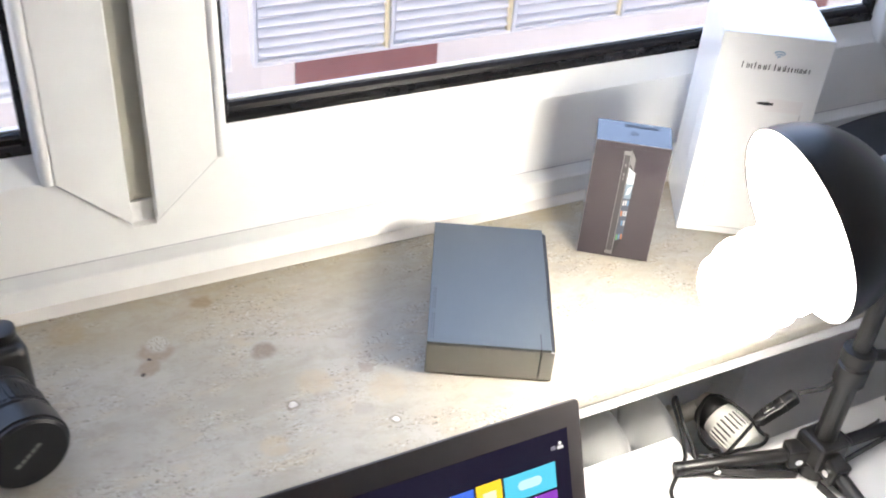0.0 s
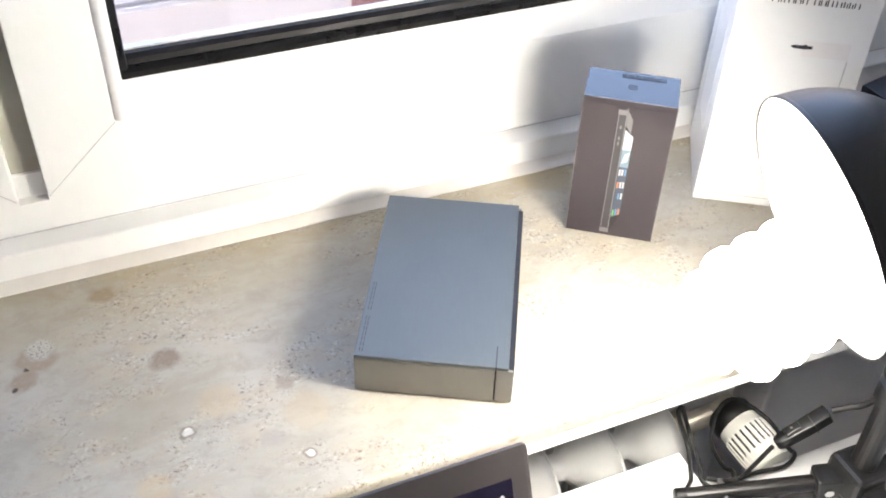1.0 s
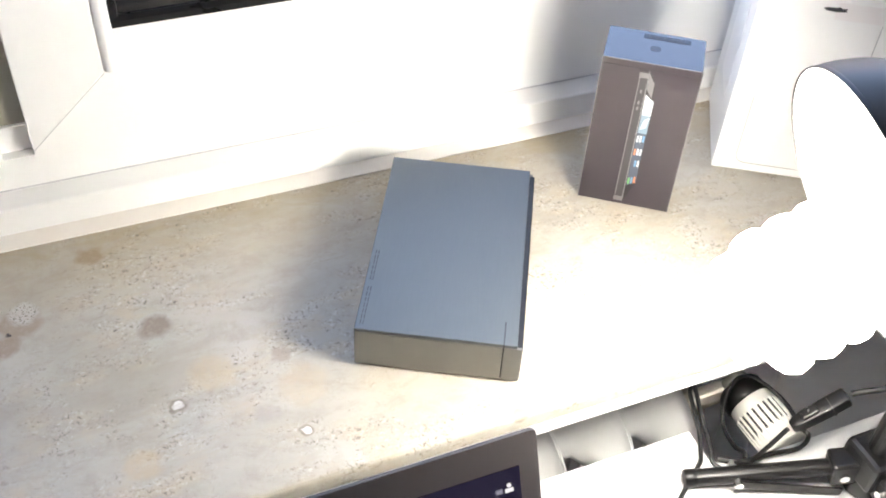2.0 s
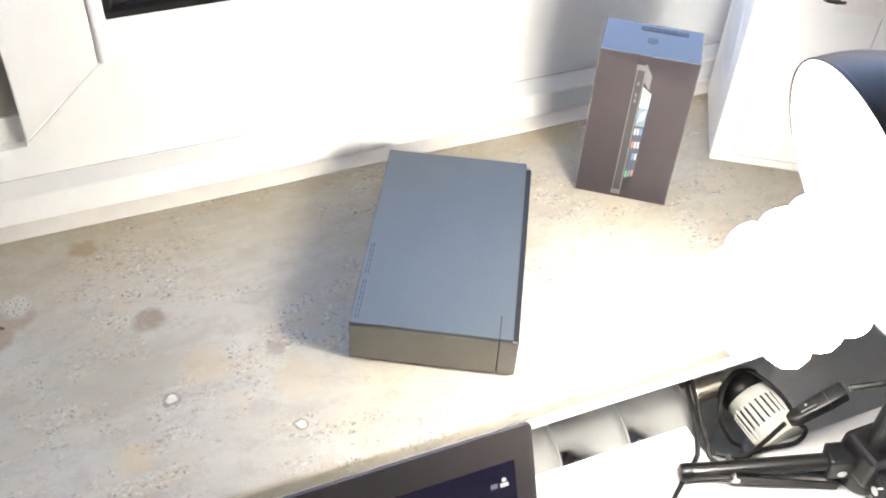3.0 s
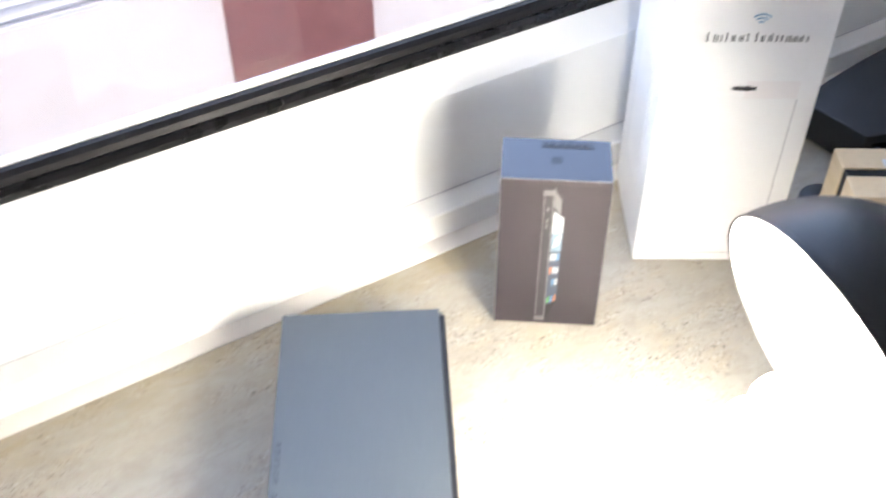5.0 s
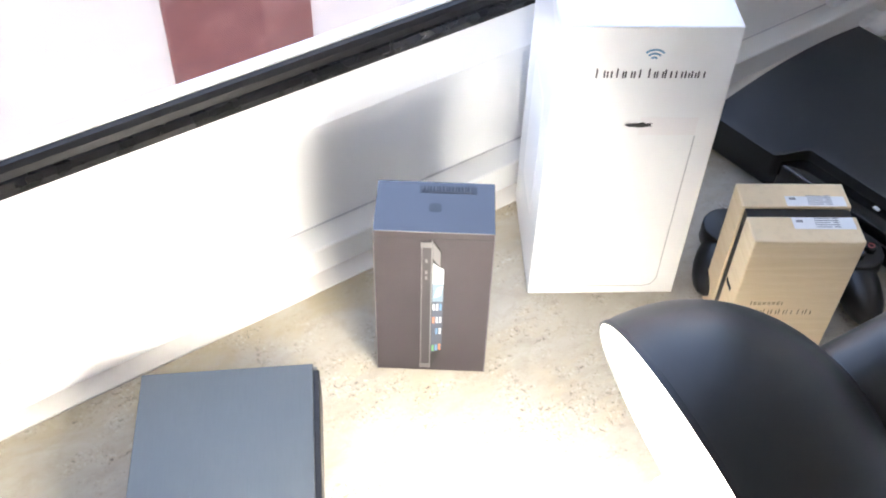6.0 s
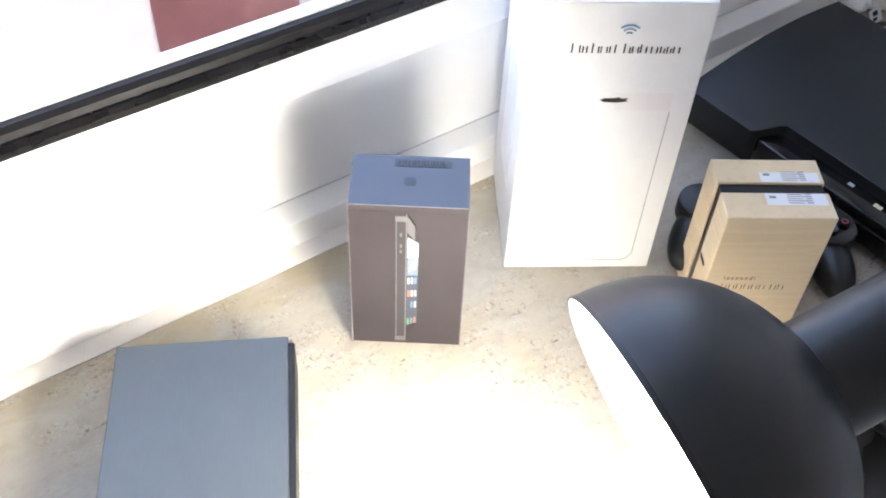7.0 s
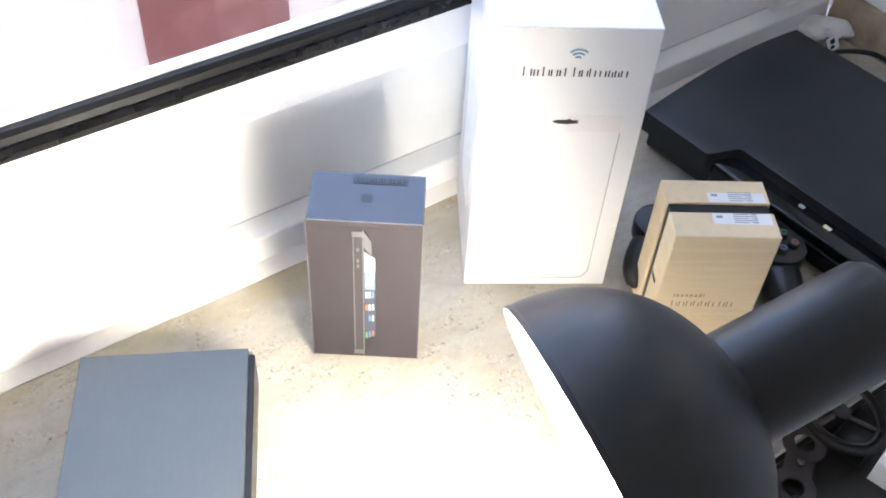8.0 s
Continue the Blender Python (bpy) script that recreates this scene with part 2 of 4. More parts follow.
TUBE = Mat("glowing_tube", (0.95, 0.95, 0.95), 0.4).glow((1.0, 0.985, 0.97), TUBE_POWER).m
CERAMIC = worn("white_ceramic_base", (0.8, 0.8, 0.79), 0.35, vary=0.02)
VALVE = worn("aged_white_plastic", (0.84, 0.83, 0.77), 0.45, vary=0.04, scale=30)
BRASS = worn("nickel_fitting", (0.5, 0.46, 0.40), 0.35, 0.9, vary=0.15, scale=60)
RUBBERCORD = worn("black_cord", (0.012, 0.012, 0.012), 0.5, vary=0.1)
CONSOLE = worn("charcoal_matte_shell", (0.0095, 0.0105, 0.0120), 0.46, vary=0.12, scale=9, bump=0.12, grain=700, spec=0.35)
PIANO = worn("black_gloss_shell", (0.006, 0.006, 0.007), 0.12, vary=0.2)
CAMGRIP = worn("black_camera_shell", (0.0055, 0.0055, 0.006), 0.42, vary=0.15, scale=60, bump=0.4, grain=500)
LIDGREY = worn("grey_bezel", (0.026, 0.0225, 0.023), 0.4, vary=0.05, scale=30)
SCREEN = Mat("lit_screen", (0.004, 0.0035, 0.006), 0.12).glow((0.002, 0.001, 0.008), SCREEN_GAIN).m
SHUTTER = worn("white_slats", (0.78, 0.78, 0.78), 0.45, vary=0.03, scale=2, bump=0.0)
FACADE = plaster("pale_render", (0.58, 0.56, 0.565), 8)
YELLOWED = worn("yellowed_strip", (0.80, 0.70, 0.44), 0.5, vary=0.05, scale=3)
REDPANEL = red_panel()
GROUND = worn("courtyard_paving", (0.30, 0.30, 0.29), 0.9, vary=0.15, scale=1.5)


def lit(name, color, k=1.0):
    return Mat(name, tuple(c * 0.1 for c in color), 0.2).glow(color, k * SCREEN_GAIN).m


# ---- mesh helpers ----
def thing(name, label, category, m=None, group="", kind=""):
    """An Empty at the base of a thing, which holds its parts."""
    ob = new(name)
    ob.empty_display_size = 0.02
    if m is not None:
        ob.matrix_basis = m
    return tagged(ob, label, category, group, kind)


def part(name, bm, material, parent=None, label=""):
    """One bmesh as one mesh object under a thing or a part."""
    me = bpy.data.meshes.new(name)
    bm.normal_update()
    bm.to_mesh(me)
    bm.free()
    me.materials.append(material)
    ob = new(name, me)
    ob.parent = parent
    return tagged(ob, label) if label else ob


def smooth(ob, angle=40.0):
    me = ob.data
    me.polygons.foreach_set("use_smooth", [True] * len(me.polygons))
    me.set_sharp_from_angle(angle=radians(angle))
    return ob


def bx(x0, x1, y0, y1, z0, z1, bevel=0.0, seg=2, bm=None):
    own = bm or bmesh.new()
    made = bmesh.ops.create_cube(own, size=1.0, matrix=Matrix.Translation(((x0 + x1) / 2, (y0 + y1) / 2, (z0 + z1) / 2)) @ Matrix.Diagonal((x1 - x0, y1 - y0, z1 - z0, 1)))
    if bevel > 0:
        edges = list({e for v in made["verts"] for e in v.link_edges})
        bmesh.ops.bevel(own, geom=edges, offset=bevel, segments=seg, profile=0.5, affect="EDGES")
    return own


def rod(a, b, r, r2=None, seg=20, bm=None, bevel=0.0):
    """A round bar from a to b."""
    own = bm or bmesh.new()
    a, b = Vector(a), Vector(b)
    d = b - a
    made = bmesh.ops.create_cone(own, cap_ends=True, segments=seg, radius1=r, radius2=r if r2 is None else r2, depth=d.length,
                                 matrix=Matrix.Translation((a + b) / 2) @ d.to_track_quat("Z", "Y").to_matrix().to_4x4())
    if bevel > 0:
        edges = [e for e in {e for v in made["verts"] for e in v.link_edges} if any(len(f.verts) > 4 for f in e.link_faces)]
        bmesh.ops.bevel(own, geom=edges, offset=bevel, segments=2, profile=0.5, affect="EDGES")
    return own


def lathe(profile, seg=48, bm=None, m=None):
    """Turns (r, z) points round the z axis."""
    own = bm or bmesh.new()
    m = m or Matrix()
    rings = []
    for r, z in profile:
        if r < 1e-6:
            rings.append([own.verts.new(m @ Vector((0, 0, z)))])
        else:
            rings.append([own.verts.new(m @ Vector((r * math.cos(2 * math.pi * i / seg), r * math.sin(2 * math.pi * i / seg), z))) for i in range(seg)])
    for p, q in zip(rings, rings[1:]):
        for i in range(seg):
            j = (i + 1) % seg
            f = [p[i % len(p)], p[j % len(p)], q[j % len(q)], q[i % len(q)]]
            f = list(dict.fromkeys(f))
            if len(f) > 2:
                own.faces.new(f)
    bmesh.ops.recalc_face_normals(own, faces=own.faces[:])
    return own


def smoothline(points, steps=8):
    """A Catmull-Rom line through the points."""
    p = [Vector(q) for q in points]
    p = [2 * p[0] - p[1], *p, 2 * p[-1] - p[-2]]
    out = []
    for a, b, c, d in zip(p, p[1:], p[2:], p[3:]):
        for i in range(steps):
            t = i / steps
            out.append(0.5 * (2 * b + (c - a) * t + (2 * a - 5 * b + 4 * c - d) * t * t + (3 * b - a - 3 * c + d) * t**3))
    return [*out, p[-2]]


def tube(points, r, seg=8, bm=None, closed=False):
    """A round cord along a line of points."""
    own = bm or bmesh.new()
    pts = [Vector(p) for p in points]
    rings, side = [], None
    for i, p in enumerate(pts):
        d = (pts[min(i + 1, len(pts) - 1)] - pts[max(i - 1, 0)]).normalized()
        if side is None:
            side = d.orthogonal().normalized()
        side = (side - d * side.dot(d)).normalized()
        up = d.cross(side)
        rings.append([own.verts.new(p + r * (math.cos(2 * math.pi * k / seg) * side + math.sin(2 * math.pi * k / seg) * up)) for k in range(seg)])
    for a, b in zip(rings, rings[1:]):
        for k in range(seg):
            own.faces.new((a[k], a[(k + 1) % seg], b[(k + 1) % seg], b[k]))
    if not closed:
        own.faces.new(rings[0][::-1])
        own.faces.new(rings[-1])
    bmesh.ops.recalc_face_normals(own, faces=own.faces[:])
    return own


def prism(outline, axis, lo, hi, bm=None):
    """An outline of two coordinates drawn out along the third axis."""
    own = bm or bmesh.new()

    def at(p, h):
        return {"x": (h, p[0], p[1]), "y": (p[0], h, p[1]), "z": (p[0], p[1], h)}[axis]

    a = [own.verts.new(at(p, lo)) for p in outline]
    b = [own.verts.new(at(p, hi)) for p in outline]
    n = len(outline)
    for i in range(n):
        own.faces.new((a[i], a[(i + 1) % n], b[(i + 1) % n], b[i]))
    own.faces.new(a[::-1])
    own.faces.new(b)
    bmesh.ops.recalc_face_normals(own, faces=own.faces[:])
    return own


def round_rect(x0, x1, y0, y1, r, seg=6):
    out = []
    for cx, cy, a0 in ((x1 - r, y1 - r, 0), (x0 + r, y1 - r, 90), (x0 + r, y0 + r, 180), (x1 - r, y0 + r, 270)):
        for i in range(seg + 1):
            a = radians(a0 + 90 * i / seg)
            out.append((cx + r * math.cos(a), cy + r * math.sin(a)))
    return out


def setting(name, bm, material, label, category):
    return tagged(part(name, bm, material), label, category, kind="structure")


# ---- the room ----
XL, XR, YB, ZF, ZC = -1.6, 1.497, -2.2, -0.9, 1.75
setting("floor", bx(XL - 0.1, XR + 0.1, YB - 0.1, 1.1, ZF - 0.1, ZF), FLOORWOOD, "brown wood-look floor of a small room", "floor")
setting("ceiling", bx(XL - 0.1, XR + 0.1, YB - 0.1, 1.1, ZC, ZC + 0.1), WALL, "plain white plastered ceiling", "ceiling")
setting("wall_south", bx(XL - 0.1, XR + 0.1, YB - 0.1, YB, ZF, ZC), WALL, "plain white plastered wall behind the desk", "wall")
setting("wall_west", bx(XL - 0.1, XL, YB, 1.1, ZF, ZC), WALL, "plain white plastered side wall", "wall")
east = bx(XR, XR + 0.1, YB, 0.66, ZF, ZC)
bx(XR, XR + 0.1, 0.66, 1.12, 0.052, ZC, bm=east)
bx(XR, XR + 0.1, 0.66, 1.12, ZF, -0.04, bm=east)
setting("wall_east", east, WALL, "white plastered side wall and window reveal", "wall")
rough = bx(XR - 0.004, XR + 0.08, 0.664, 1.0, -0.04, 0.05, 0.003)
setting("trim_east", rough, MORTAR, "raw brown mortar strip at the end of the window sill", "trim")
north = bx(XL, 0.985, 0.855, 1.10, ZF, -0.042)
bx(0.985, XR, 0.800, 1.10, ZF, -0.042, 0.004, bm=north)
bx(XL, XR, 1.0, 1.12, 1.42, ZC, bm=north)
setting("wall_north", north, GREYWALL, "grey rough plastered wall below the window sill", "wall")

# the unseen outer wall of the same building, added to shade the courtyard
outer = bx(-12, XL - 0.1, 1.0, 1.15, -8.0, 7.0)
bx(XR + 0.1, 12, 1.0, 1.15, -8.0, 7.0, bm=outer)
bx(XL - 0.1, XR + 0.1, 1.0, 1.15, ZC + 0.1, 7.0, bm=outer)
bx(XL - 0.1, XR + 0.1, 1.0, 1.15, -8.0, ZF - 0.1, bm=outer)
setting("wall_outer_shading", outer, FACADE, "unseen outer wall of the building, added to shade the courtyard", "wall")

# ---- window sill ----
sill = bx(XL, 1.491, 0.6650, 1.02, -0.019, 0.0, 0.0045, 3)
setting("window_sill", sill, STONE, "beige fossil limestone window sill with brown stains", "window sill")

setting("sill_board", bx(XL, 1.491, 0.6675, 1.02, -0.0370, -0.0193, 0.002), WALL, "white painted board under the stone sill", "trim")

# ---- window ----
GY = 1.060
window = thing("window_1", "white plastic double window with black rubber gaskets", "window", kind="structure")
# the frame's lower rail: ledge, chamfer, face and the slope towards the glass
rail_profile = [(1.0, -0.004), (1.0025, 0.004), (1.005, 0.0285), (1.0065, 0.0298), (1.0275, 0.0312), (1.031, 0.0316), (1.0325, 0.1340), (1.0335, 0.1370), (1.0365, 0.1400), (1.048, 0.1530), (1.053, 0.1630), (1.053, 0.1645), (1.11, 0.1645), (1.11, -0.004)]
foot_profile = [p for p in rail_profile if p[1] < 0.032][:6] + [(1.0316, 0.0640), (1.11, 0.0640), (1.11, -0.004)]
for x0, x1, outline in ((XL, 0.2136, rail_profile), (0.2136, 0.2404, foot_profile), (0.2404, XR, rail_profile)):
    smooth(part("lower_rail", prism(outline, "x", x0, x1), PVC, window), 25)
part("rail_joint", bx(XL, XR, 1.0295, 1.0312, 0.0308, 0.0322), CARDGREY, window)
bead = prism([(0.9855, -0.002), (0.9865, 0.0010), (0.992, 0.0030), (0.999, 0.0044), (1.0045, 0.0050), (1.0045, -0.002)], "x", XL, XR)
smooth(part("sealant_bead", bead, CAULK, window, "white sealant bead along the sill"))


def lean(bm):
    """The sashes tip outwards a little towards the top."""
    for v in bm.verts:
        v.co.y += 0.06 * (v.co.z - 0.14)
    return bm


def stile(x_in, x_out, name):
    """An upright with a slanted mitre at its foot; x_in faces the groove, x_out the glass."""
    s = 1 if x_out > x_in else -1
    foot = [(x_in, 0.0745), (x_in + s * 0.001, 0.0725), (x_out, 0.1355), (x_out, 1.42), (x_in, 1.42)]
    bm = prism(foot, "y", 1.0295, 1.10)
    bmesh.ops.bevel(bm, geom=[e for e in bm.edges if all(v.co.y < 1.03 for v in e.verts)], offset=0.0014, segments=2, profile=0.5, affect="EDGES")
    ob = part(name, lean(bm), PVC, window)
    part("mitre_joint", lean(prism([(x_in + s * 0.001, 0.0727), (x_out, 0.1357), (x_out, 0.1347), (x_in + s * 0.001, 0.0717)], "y", 1.0300, 1.06)), CARDGREY, window)
    # rounded glazing strip next to the pane
    strip = []
    for i in range(7):
        a = math.pi * i / 6
        strip.append((x_out + s * 0.0065 - s * 0.0065 * math.cos(a), 1.0335 - 0.0065 * math.sin(a)))
    strip += [(x_out + s * 0.015, 1.056), (x_out + s * 0.015, 1.07), (x_out - s * 0.001, 1.07)]
    smooth(part("glazing_strip", lean(prism(strip, "z", 0.1365, 1.42)), PVC, window), 50)
    return ob


stile(0.2405, 0.3125, "stile")
stile(0.2135, 0.1415, "stile")
# back of the groove; the recess's shade is put into its olive-grey colour
part("groove", lean(bx(0.2137, 0.2403, 1.0480, 1.09, 0.0908, 1.42)), GROOVESHADE, window, "groove between the two uprights with its shade in the olive-grey colour")
part("groove_end", bx(0.2137, 0.2403, 1.0420, 1.09, 0.0642, 0.0900, 0.0004), PVC, window)
stile(1.41, 1.336, "stile")
for x0, x1 in ((0.3275, 1.321), (XL, 0.1265)):
    # black gaskets at the foot and sides of each pane, a grey spacer behind them
    part("gasket", prism([(1.0525, 0.1630), (1.0515, 0.1695), (1.055, 0.1735), (1.07, 0.1735), (1.07, 0.1630)], "x", x0, x1), GASKET, window)
    part("spacer", prism([(1.0585, 0.1735), (1.060, 0.1790), (1.064, 0.1825), (1.07, 0.1825), (1.07, 0.1735)], "x", x0, x1), SPACER, window)
    part("spacer_edge", bx(x0, x1, 1.0705, 1.078, 0.1630, 0.1842), SHADEWHITE, window)
    part("pane", lean(bx(x0, x1, 1.0715, 1.0755, 0.1842, 1.42)), GLASS, window).visible_shadow = False
for x0, x1 in ((0.3265, 0.3345), (0.1195, 0.1275), (1.314, 1.322)):
    part("gasket", lean(bx(x0, x1, 1.0515, 1.071, 0.157, 1.42, 0.0015)), GASKET, window)
part("stile", bx(1.412, XR, 1.020, 1.10, 0.0306, 1.42, 0.002), PVC, window)

# ---- outdoors ----
setting("ground", bx(-60, 60, 1.2, 80, -8.2, -8.0), GROUND, "grey paved courtyard below the window", "ground")
FY, SY, ZB, WX = 6.74, 3.75, -1.085, 0.603
house = thing("house", "pale rendered house with white louvred screens opposite", "house")
part("wall", bx(-14, 20, FY, FY + 4.0, -8.0, 1.2), FACADE, house, "pale rendered wall")
part("roof", prism([(FY - 0.3, 1.2), (FY + 4.3, 1.2), (FY + 2.0, 2.2)], "x", -14.3, 20.3), REDPANEL, house, "red tiled roof")
# louvred screens stand out from the wall on thin arms
for k in range(-5, 9):
    x0 = 1.165 + k * WX - (0.084 if k < 0 else 0.0)
    sh = part("louvre_screen", bx(x0, x0 + WX - 0.006, SY - 0.02, SY + 0.001, ZB, ZB + 1.26), SHUTTER, house, "white louvred screen")
    for i in range(27):
        z = ZB + 0.027 + i * 0.0435
        part("slat", prism([(SY - 0.038, z), (SY - 0.035, z - 0.005), (SY - 0.021, z + 0.030), (SY - 0.021, z + 0.041)], "x", x0 + 0.026, x0 + WX - 0.021), SHUTTER, sh)
    for xa, mat in ((x0, SHUTTER), (x0 + WX - 0.025, YELLOWED if k >= 0 else SHUTTER)):
        part("post", bx(xa, xa + 0.018, SY - 0.046, SY - 0.02, ZB, ZB + 1.26, 0.003), mat, sh)
        part("arm", bx(xa, xa + 0.021, SY, FY, ZB + 1.20, ZB + 1.24), SHUTTER, sh)
    part("sill_bar", bx(x0, x0 + WX - 0.006, SY - 0.044, SY - 0.02, ZB - 0.011, ZB + 0.006), SHUTTER, sh)
for x0 in (-6.2, -1.9, 2.40, 6.69, 10.99):
    part("red_panel", bx(x0, x0 + 1.2, FY - 0.020, FY + 0.001, -5.95, -1.0), REDPANEL, house, "dull red facade panel")

# ---- desk ----
desk = thing("desk", "white laminate desk pushed up to the radiator", "desk")
outline = [(-0.75, -0.12), (1.40, -0.12), (1.40, 0.652), (0.806, 0.652), (0.767, 0.662), (0.767, 0.7005), (-0.75, 0.7005)]
top = prism(outline, "z", -0.190, -0.165)
bmesh.ops.bevel(top, geom=top.edges[:], offset=0.0015, segments=2, profile=0.5, affect="EDGES")
part("tabletop", top, DESKWHITE, desk)
for x in (-0.68, 1.33):
    for y in (-0.05, 0.58):
        part("leg", bx(x - 0.025, x + 0.025, y - 0.025, y + 0.025, ZF, -0.190, 0.003), DESKWHITE, desk)

# ---- radiator ----
radiator = thing("radiator", "white enamelled column radiator below the window sill", "radiator")
NR = 15
for k in range(NR):
    xc = 0.7455 - 0.0740 * k
    # a bulged hub at the top, a flange at each seam, two columns below
    prof = [(0.0, -0.0372), (0.047, -0.0372), (0.0485, -0.0355), (0.0440, -0.0338), (0.0200, -0.0312), (0.0125, -0.0240), (0.0130, -0.0090), (0.0230, 0.0020), (0.0375, 0.016), (0.0400, 0.030), (0.0455, 0.0338), (0.0485, 0.0355), (0.047, 0.0372), (0.0, 0.0372)]
    m = pose(xc, 0.754, -0.204, 0, 90, 0)
    sec = smooth(part("section", lathe(prof, 32, None, m @ Matrix.Diagonal((1.0, 1.25, 1.0, 1))), RADIATOR, radiator), 50)
    for y in (0.722, 0.790):
        colm = bmesh.new()
        bmesh.ops.create_cone(colm, cap_ends=True, segments=16, radius1=0.024, radius2=0.024, depth=0.56, matrix=pose(xc + 0.016, y + 0.006, -0.52) @ Matrix.Diagonal((0.60, 0.80, 1, 1)))
        smooth(part("column", colm, RADIATOR, sec), 50)
    lower = lathe(prof, 24, None, pose(xc, 0.754, -0.79, 0, 90, 0))
    smooth(part("hub", lower, RADIATOR, sec), 50)
for x in (0.62, -0.30):
    part("foot", bx(x - 0.012, x + 0.012, 0.70, 0.80, ZF, -0.83, 0.003), RADIATOR, radiator)

# ---- thermostatic valve ----
VA, VB = Vector((0.8600, 0.7440, -0.189)), Vector((0.8700, 0.6620, -0.198))
valve = thing("radiator_valve", "aged white thermostatic radiator valve with cooling slots", "valve")
vx = (VB - VA).to_track_quat("Z", "Y").to_matrix().to_4x4()
vm = Matrix.Translation(VA) @ vx @ Matrix.Diagonal((0.92, 0.92, 0.92, 1))
smooth(part("head", lathe([(0.0, 0.0), (0.020, 0.0), (0.0245, 0.006), (0.0255, 0.030), (0.0265, 0.072), (0.0245, 0.083), (0.018, 0.086), (0.0, 0.086)], 40, None, vm), VALVE, valve), 45)
for i in range(22):
    a = 2 * math.pi * i / 22
    r = bx(-0.0011, 0.0011, 0.0245, 0.0275, 0.034, 0.071, 0.0005, 1)
    bmesh.ops.transform(r, matrix=vm @ Matrix.Rotation(a, 4, "Z"), verts=r.verts)
    part("rib", r, VALVE, valve)
    r = bx(-0.0012, 0.0012, 0.0245, 0.0262, 0.036, 0.069)
    bmesh.ops.transform(r, matrix=vm @ Matrix.Rotation(a + math.pi / 22, 4, "Z"), verts=r.verts)
    part("slot", r, INK, valve)
smooth(part("ring", lathe([(0.0, -0.012), (0.017, -0.012), (0.019, -0.008), (0.019, 0.0005), (0.0, 0.0005)], 24, None, vm), BRASS, valve))
smooth(part("collar", lathe([(0.0, -0.002), (0.0235, -0.001), (0.0272, 0.004), (0.0275, 0.020), (0.0262, 0.022), (0.0, 0.022)], 32, None, vm), BLACKPLASTIC, valve, "black ring behind the valve head"))
part("pipe", rod(VA + Vector((0.0, 0.004, -0.001)), (0.7945, 0.756, -0.2095), 0.0115), BRASS, valve)
part("fitting", rod((0.80, 0.756, -0.209), (0.822, 0.757, -0.204), 0.017, seg=6), BRASS, valve)
part("down_pipe", rod((0.83, 0.760, -0.205), (0.83, 0.760, ZF), 0.009), RADIATOR, valve)

# ---- external hard drive ----
drive = thing("external_hard_drive", "brushed blue-grey aluminium external hard drive lying on the sill", "hard drive", pose(0.5540, 0.8240, 0.0, 0, 0, -28.4))
DW, DL = 0.0660, 0.1092
part("base", bx(-DW + 0.003, DW + 0.0012, -DL + 0.003, DL - 0.003, 0.0, 0.040, 0.001), BLACKPLASTIC, drive, "black plastic inner case")
shell = bx(-DW + 0.0005, DW - 0.0035, -DL, DL, 0.0405, 0.0440, 0.0007)
part("top_plate", shell, ALU, drive)
part("front_plate", bx(-DW + 0.0005, 0.0515, -DL, -DL + 0.003, 0.0025, 0.0402, 0.0006), ALUSIDE, drive)
part("front_plate", bx(0.0526, DW + 0.0004, -DL, -DL + 0.003, 0.0025, 0.0402, 0.0006), ALUSIDE, drive)
part("slot", bx(0.0515, 0.0526, -DL - 0.0002, -DL + 0.024, 0.0405, 0.0442), INK, drive, "thin dark slit")
part("back_plate", bx(-DW + 0.0005, DW - 0.0005, DL - 0.003, DL, 0.0025, 0.0402, 0.0006), ALUSIDE, drive)
for k in range(14):
    if k == 7:
        continue
    y = -0.104 + k * 0.0062
    for x in (-0.0619, -0.0597):
        part("print_bar", bx(x, x + 0.0008, y, y + 0.0046, 0.04395, 0.04412), INK, drive)
for x in (-0.05, 0.05):
    for y in (-0.09, 0.09):
        part("foot", rod((x, y, -0.0), (x, y, 0.003), 0.006), BLACKPLASTIC, drive)

# ---- phone box ----
pbox = thing("phone_box", "dark taupe shrink-wrapped phone box standing upright on the sill", "box", pose(0.7672, 0.8845, 0.0, 0, 0, -36.0))
PW, PD, PH = 0.0432, 0.0264, 0.1590
part("box", bx(-PW, PW, -PD, PD, 0.0, PH, 0.0008), PHONEBOX, pbox)
# lid film as its own panel; its bluish colour stands in for reflected sky
part("lid_top", bx(-PW + 0.0004, PW - 0.0004, -PD + 0.0004, PD - 0.0004, PH - 0.001, PH + 0.0001), FILM, pbox, "glossy film over the lid, tinted blue for the reflected sky")
part("lid_seam", bx(-PW - 0.0002, PW + 0.0002, -PD - 0.0002, PD + 0.0002, 0.1525, 0.1528), INK, pbox)
part("phone_edge", bx(-0.0092, -0.0010, -PD - 0.0005, -PD, 0.0045, 0.1500, 0.0002), STEELGREY, pbox, "printed silver phone edge")
part("edge_shade", bx(-0.0088, -0.0080, -PD - 0.0007, -PD, 0.0110, 0.1440), SILVER, pbox)
part("edge_highlight", bx(-0.0016, -0.0006, -PD - 0.0008, -PD, 0.0045, 0.1510), Mat("print_bright", (0.15, 0.15, 0.155), 0.3).m, pbox, "bright chamfer of the printed phone")
for z in (0.1465, 0.0070):
    part("edge_band", bx(-0.0094, -0.0016, -PD - 0.0008, -PD, z - 0.0026, z + 0.0026), SILVER, pbox)
